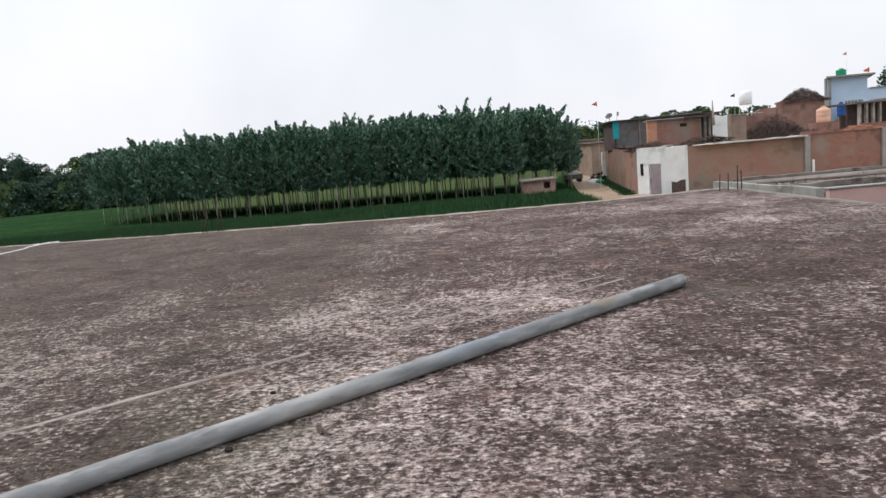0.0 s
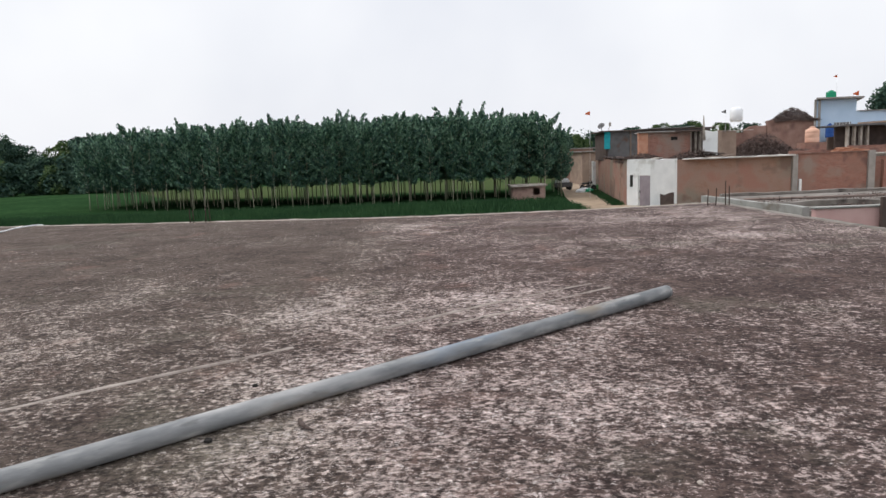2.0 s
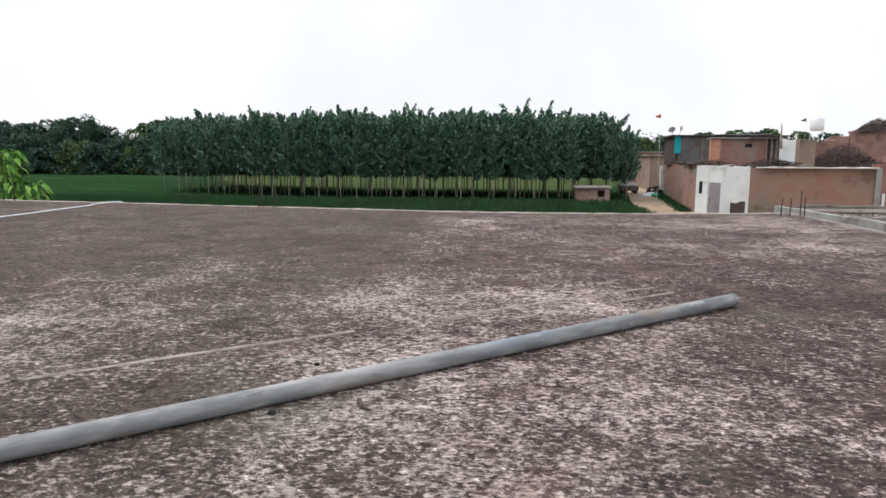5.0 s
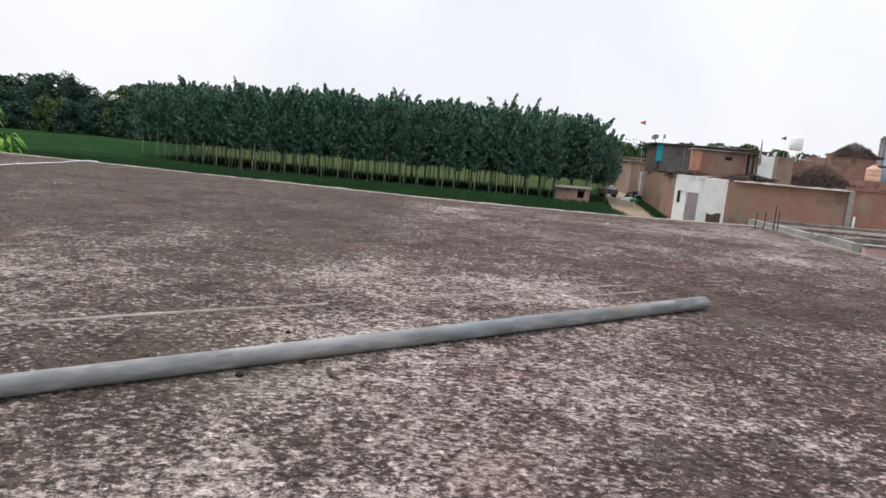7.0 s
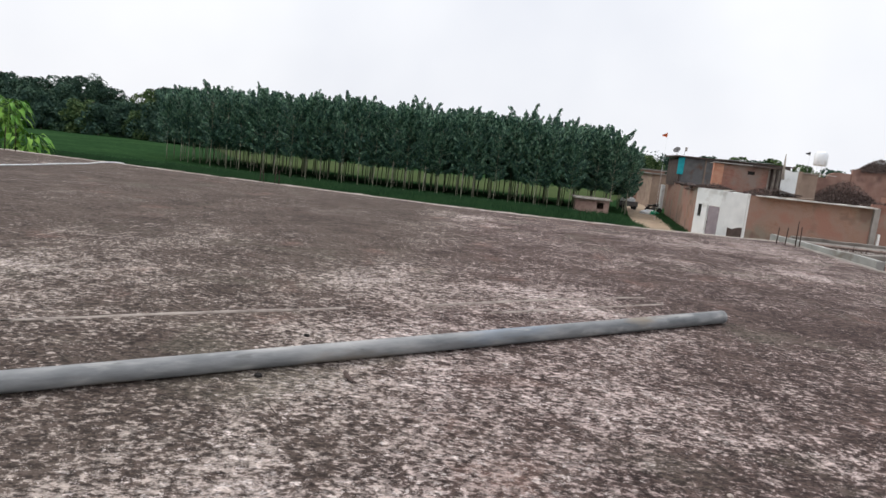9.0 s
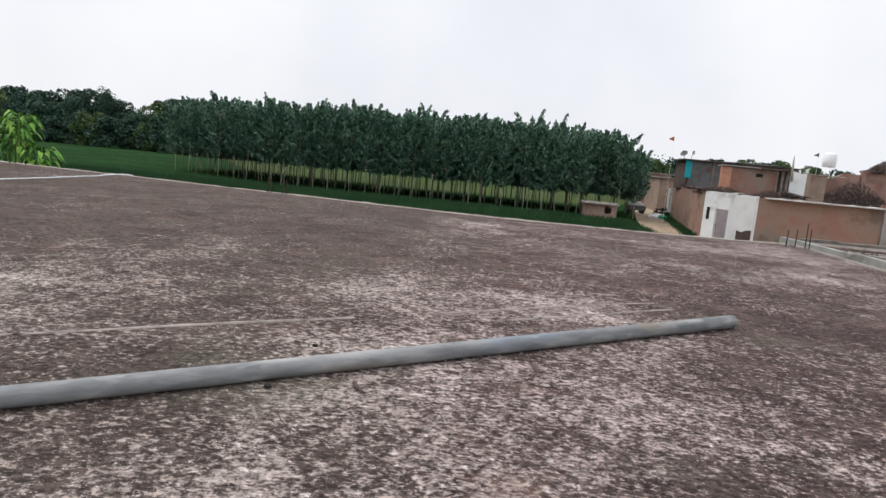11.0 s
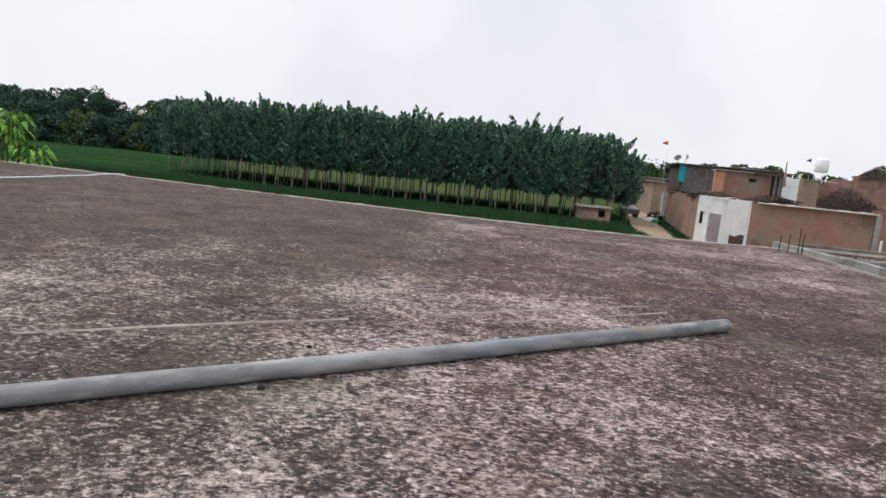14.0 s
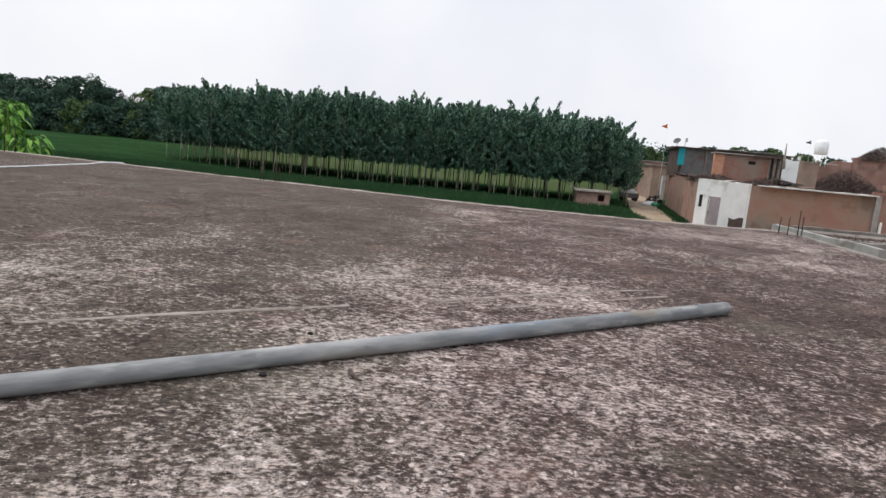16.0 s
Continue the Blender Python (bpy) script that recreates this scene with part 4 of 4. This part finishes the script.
def flagpole(x, y, z, h, mat, label, size=0.5):
    pole_ = thing("flag_pole", label, "flag", (x, y, z), "flags over the houses")
    part("pole", rod((0, 0, 0), (0.05, 0, h), 0.012, 0.007, 6), WHITE, pole_)
    bm = bmesh.new()
    cols = 6
    top = [bm.verts.new((0.05 - size * i / cols, 0.06 * math.sin(i * 1.3), h - 0.02 - size * 0.75 * i / cols * 0.6)) for i in range(cols + 1)]
    low = [bm.verts.new((0.05 - size * i / cols, 0.06 * math.sin(i * 1.3 + 0.5), h - size * 0.95 + size * 0.25 * i / cols)) for i in range(cols + 1)]
    for i in range(cols):
        bm.faces.new((top[i], top[i + 1], low[i + 1], low[i]))
    bmesh.ops.solidify(bm, geom=bm.faces[:], thickness=0.008)
    part("cloth", bm, mat, pole_)
    return pole_


# orange bricks stacked loose along the roof
g = np.random.default_rng(23)
brick_data = mesh_of("brick", box(-0.12, 0.12, -0.055, 0.055, 0, 0.072, 0.006), ORANGE_BRICK)
stack = thing("brick_stack", "uneven stack of loose orange bricks on a roof", "bricks", (29.0, 48.1, 0.8))
for layer in range(4):
    for i in range(11 - 2 * layer):
        ob = new("brick", brick_data)
        ob.parent = stack
        ob.matrix_local = pose(0.12 + i * 0.25 + g.uniform(-0.02, 0.02) + layer * 0.1, g.uniform(-0.03, 0.03), layer * 0.073, 0, 0, g.uniform(-6, 6))

flagpole(13.95, 58, GROUND, 7.4, FLAG, "thin pole with a small saffron flag", 0.42)
flagpole(40.6, 67, 5.66, 2.4, FLAG, "white pole with a small faded flag", 0.35)
flagpole(24.1, 54.5, 0.55, 3.85, SHEET, "thin bent pole with a dark rag", 0.34)
flagpole(42.2, 66, 5.66, 0.7, FLAG, "short pole with an orange flag on the blue house", 0.55)

# distant white overhead tank
tower = thing("overhead_water_tank", "far white overhead water tank above the roofs", "tank", (38.45, 84, GROUND))
for dx, dy in ((-0.5, -0.5), (0.5, -0.5), (-0.5, 0.5), (0.5, 0.5)):
    part("leg", rod((dx, dy, 0), (dx, dy, 7.0), 0.025, seg=8), WHITE, tower)
part("body", lathe([(0.62, 6.9), (0.75, 7.05), (0.75, 8.3), (0.4, 8.65)], 20), WHITE, tower)

# hut by the field
hut = thing("brick_hut", "low red brick hut with a flat slab at the field's edge", "hut", (8.3, 57.4, GROUND))
hut.matrix_world = Matrix.Identity(4)
opening_wall((7.1, 57.0), (9.8, 56.6), 0.22, GROUND, -1.26, [(1.75, 2.3, -2.0, -1.45)], HUT_BRICK, hut)
part("wall", panel((7.2, 59.0), (7.1, 57.0), 0.22, GROUND, -1.26), HUT_BRICK, hut)
part("wall", panel((9.8, 56.6), (9.9, 58.8), 0.22, GROUND, -1.26), HUT_BRICK, hut)
part("wall", panel((9.9, 58.8), (7.2, 59.0), 0.22, GROUND, -1.26), HUT_BRICK, hut)
part("roof", box(6.9, 10.0, 56.45, 59.2, -1.26, -1.13, 0.02), LIP, hut, "pale cement roof slab")

# houses along the lane
for x0, x1, y, z, m, label in ((18.3, 22.5, 80, 1.35, MUD, "tan mud-walled house beside the lane"), (25.2, 29.5, 124, 0.6, MUD, "small tan house at the lane's far end"),
                               (19.6, 23.5, 96, 1.8, MUD_BRICK, "brick house further along the lane")):
    far = thing("lane_house", label, "house", ((x0 + x1) / 2, y, GROUND), "houses along the lane")
    far.matrix_world = Matrix.Identity(4)
    part("wall", panel((x0, y), (x1, y), 0.3, GROUND, z), m, far)
    part("wall", panel((x0 + 0.004, y + 7), (x0 + 0.004, y + 0.31), 0.3, GROUND, z), m, far)
    part("roof", box(x0 - 0.3, x1 + 0.3, y - 0.3, y + 7, z, z + 0.14, 0.02), GREY, far)
    part("door", panel((x0 + 2.2, y - 0.06), (x0 + 3.1, y - 0.06), 0.05, GROUND + 0.02, GROUND + 2.0), WOOD, far)

for x, y in ((16.75, 68.3), (17.3, 71.0)):
    post = single("lane_post", box(x, x + 0.28, y, y + 0.28, GROUND, 0.4, 0.02), WHITEWASH, "whitewashed post at a lane doorway", "post")

# things parked in the lane
def motorcycle(x, y, turn):
    bike = thing("motorcycle", "parked dark motorcycle in the lane", "motorcycle", (x, y, GROUND + 0.02))
    bike.rotation_euler = (radians(6), 0, turn)
    for dx in (-0.62, 0.62):
        wheel = part("wheel", lathe([(0.1, -0.04), (0.28, -0.05), (0.31, 0), (0.28, 0.05), (0.1, 0.04)], 20), BLACK, bike)
        wheel.location, wheel.rotation_euler = (dx, 0, 0.31), (radians(90), 0, 0)
        part("hub", lathe([(0.05, -0.08), (0.06, 0), (0.05, 0.08)], 10), SHEET, wheel)
    part("tank", box(-0.1, 0.4, -0.14, 0.14, 0.7, 0.95, 0.07), BLACK, bike)
    part("seat", box(-0.75, -0.05, -0.14, 0.14, 0.72, 0.84, 0.05), BLACK, bike)
    part("engine", box(-0.2, 0.25, -0.13, 0.13, 0.3, 0.65, 0.05), SHEET, bike)
    part("frame", rod((-0.62, 0, 0.31), (0.42, 0, 0.85), 0.05, seg=6, bm=rod((-0.6, 0, 0.75), (0.45, 0, 0.8), 0.06, seg=6)), BLACK, bike)
    part("mudguard", box(-0.95, -0.4, -0.07, 0.07, 0.6, 0.66, 0.02), BLACK, bike)
    part("fork", rod((0.62, 0, 0.31), (0.4, 0, 1.0), 0.03, seg=6), SHEET, bike)
    part("handlebar", rod((0.38, -0.35, 1.02), (0.38, 0.35, 1.02), 0.018, seg=6), SHEET, bike)


motorcycle(16.0, 67.5, 0.25)
def tarp_bundle(x, y):
    """A low creased bundle under a pale sheet, with a green fold over its side."""
    bundle = thing("tarpaulin_bundle", "low bundle under a creased white and green sheet", "bundle", (x, y, GROUND + 0.02))
    for name, w, d, h, mat, lift, label in (("sheet", 0.85, 0.55, 0.42, WHITE, 0.0, ""), ("green_fold", 0.6, 0.5, 0.34, GREEN_TANK, 0.03, "green plastic fold")):
        bm = bmesh.new()
        bmesh.ops.create_uvsphere(bm, u_segments=18, v_segments=10, radius=1)
        for v in bm.verts:
            crease = 1 + 0.22 * noise.noise(v.co * 2.3 + Vector((lift * 40, 0, 0)))
            v.co = Vector((v.co.x * w * crease + lift * 12, v.co.y * d * crease - lift * 6, max(0.0, v.co.z) * h * crease + lift))
        part(name, bm, mat, bundle, label)
    return bundle


tarp_bundle(15.3, 66.0)
# made-up cart, standing in for what is probably a dark animal
cart = thing("hand_cart", "small cart with white sacks, put in place of a dark animal", "cart", (14.2, 71, GROUND + 0.02))
part("bed", box(-0.9, 0.9, -0.46, 0.46, 0.38, 0.5, 0.01), WOOD, cart)
for dx, dy in ((-0.6, -0.55), (0.6, -0.55), (-0.6, 0.55), (0.6, 0.55)):
    wheel = part("wheel", lathe([(0.06, -0.04), (0.18, -0.04), (0.2, 0), (0.18, 0.04), (0.06, 0.04)], 16), BLACK, cart)
    wheel.location, wheel.rotation_euler = (dx, dy, 0.2), (radians(90), 0, 0)
for dy in (-0.5, 0.46):
    part("side_board", box(-0.9, 0.9, dy, dy + 0.04, 0.3, 0.8, 0.01), SHEET, cart)
for dx in (-0.45, 0.3):
    part("sack", box(dx - 0.35, dx + 0.35, -0.35, 0.35, 0.5, 1.2, 0.15), WHITE, cart)

# neighbouring unfinished roofs beyond the roof's side
near = thing("neighbour_building", "unfinished neighbouring building with bare cement slabs", "building", (14, 24, GROUND))
near.matrix_world = Matrix.Identity(4)
part("slab", prism([(9.5, 16.1), (26, 16.1), (26, 27), (11.8, 27), (9.5, 22.8)], -0.7, -0.5), SLAB, near)
part("wall", prism([(9.8, 16.4), (25.6, 16.4), (25.6, 26.7), (12, 26.7), (9.8, 22.6)], GROUND, -0.7), MUD, near)
part("parapet", panel((11.8, 26.75), (26, 26.75), 0.25, -0.5, -0.36, rough=0.05), SLAB, near, "low bare cement parapet at the slab's far edge")
part("parapet", panel((9.35, 22.8), (9.75, 17.2), 0.2, -0.72, -0.1, rough=0.06), PALE, near, "pale grey cement kerb wall")
part("beam", panel((11.2, 21.4), (26, 21.2), 0.35, -0.5, -0.33, rough=0.06), SLAB, near, "grey concrete beam on the slab")
part("beam", panel((10.2, 18.0), (26, 17.6), 0.3, -0.5, -0.28, rough=0.08), SLAB, near, "rough grey concrete beam on the slab")
part("wall", panel((9.4, 16.0), (18, 16.0), 0.2, GROUND, -0.06), PINK, near, "pink painted parapet wall")
part("coping", panel((9.35, 15.95), (18, 15.95), 0.3, -0.06, -0.02), PALE, near)
part("post", box(10.92, 11.06, 15.83, 15.94, -0.6, 0.18, 0.01), DARK_BROWN, near, "brown wooden post")
heap(12.6, 19.6, -0.5, 1.6, 0.5, 0.24, 41, "dark rubble and sticks on the bare slab", 900, 0.02)
heap(16.0, 23.6, -0.5, 2.6, 0.6, 0.24, 42, "dark rubble and sticks on the bare slab", 900, 0.02)
heap(11.6, 22.2, -0.5, 1.5, 0.4, 0.3, 43, "dark twigs along a cement kerb", 900, 0.018)
heap(14.5, 17.2, -0.5, 3.2, 0.35, 0.3, 44, "dark twigs and rubble behind a pink parapet", 1400, 0.018)

# lengths of timber and lumps of cement left lying on the bare slab
def timber(p, q, r, mat, label):
    length = math.dist(p, q)
    pole_ = thing("timber_pole", label, "timber", p, "timber on the bare slab")
    way = Vector(q) - Vector(p)
    mid = way * 0.5 + Vector((0.03, 0.05, 0))
    part("shaft", rod(mid, way, r * 0.95, r * 0.8, 7, rod((0, 0, 0), mid, r, r * 0.95, 7)), mat, pole_)
    for s in (0.22, 0.48, 0.8):
        part("knot", rod(way * s + Vector((0, 0, r * 0.4)), way * s + Vector((0.03, -0.04, r * 1.5)), r * 0.5, r * 0.3, 6), mat, pole_)
    return pole_


timber((10.6, 22.3, -0.28), (19.5, 21.6, -0.28), 0.045, THATCH, "long dark brown timber pole lying over cement beams")
timber((18.0, 21.15, -0.28), (25.0, 21.3, -0.28), 0.045, WOOD, "grey weathered timber pole lying along a cement beam")
timber((10.1, 21.0, -0.44), (11.6, 18.1, -0.44), 0.05, DARK_BROWN, "short dark timber lying on the bare slab")

# ---- small things on the roof ----
def pebble(x, y, size, mat, label, name="stone", category="stone"):
    bm = bmesh.new()
    bmesh.ops.create_icosphere(bm, subdivisions=2, radius=size)
    for v in bm.verts:
        v.co *= 1 + 0.35 * noise.noise(v.co * (2.0 / size) + Vector((x, y, 0)))
        v.co.z *= 0.6
    bmesh.ops.translate(bm, verts=bm.verts, vec=(x, y, size * 0.45))
    return single(name, bm, mat, label, category)


pebble(-1.18, 4.55, 0.022, DARK, "small dark stone lying on the roof")
pebble(-1.21, 3.63, 0.024, DARK, "small dark stone beside the pole")
dry = bmesh.new()
CURL = ((-0.745, 3.9, 0.01), (-0.735, 3.84, 0.02), (-0.712, 3.78, 0.026), (-0.68, 3.735, 0.02), (-0.635, 3.715, 0.01))
for (a, b), (r0, r1) in zip(zip(CURL, CURL[1:]), ((0.004, 0.011), (0.011, 0.015), (0.015, 0.012), (0.012, 0.003))):
    rod(a, b, r0, r1, 7, dry)
single("dry_leaf", dry, DARK_BROWN, "dark curled dry leaf lying on the roof", "leaf")

TWIG = [(-1.04, 3.28), (-0.98, 3.18), (-0.915, 3.09), (-0.85, 2.98)]
twig = bmesh.new()
for a, b in zip(TWIG, TWIG[1:]):
    rod((*a, 0.012), (*b, 0.012), 0.0035, 0.0025, 5, twig)
single("dry_twig", twig, DARK_BROWN, "thin dark twig lying on the roof", "twig")
for k, (x, y) in enumerate(((0.5, 5.2), (1.7, 4.1), (-0.2, 3.3), (2.9, 5.6), (0.9, 7.9), (-2.4, 6.2), (3.8, 8.4), (-4.6, 9.5), (1.3, 2.9))):
    pebble(x, y, 0.008 + 0.004 * (k % 3), SEAM, "tiny pale stone chip on the roof", "stone_chip", "stone")
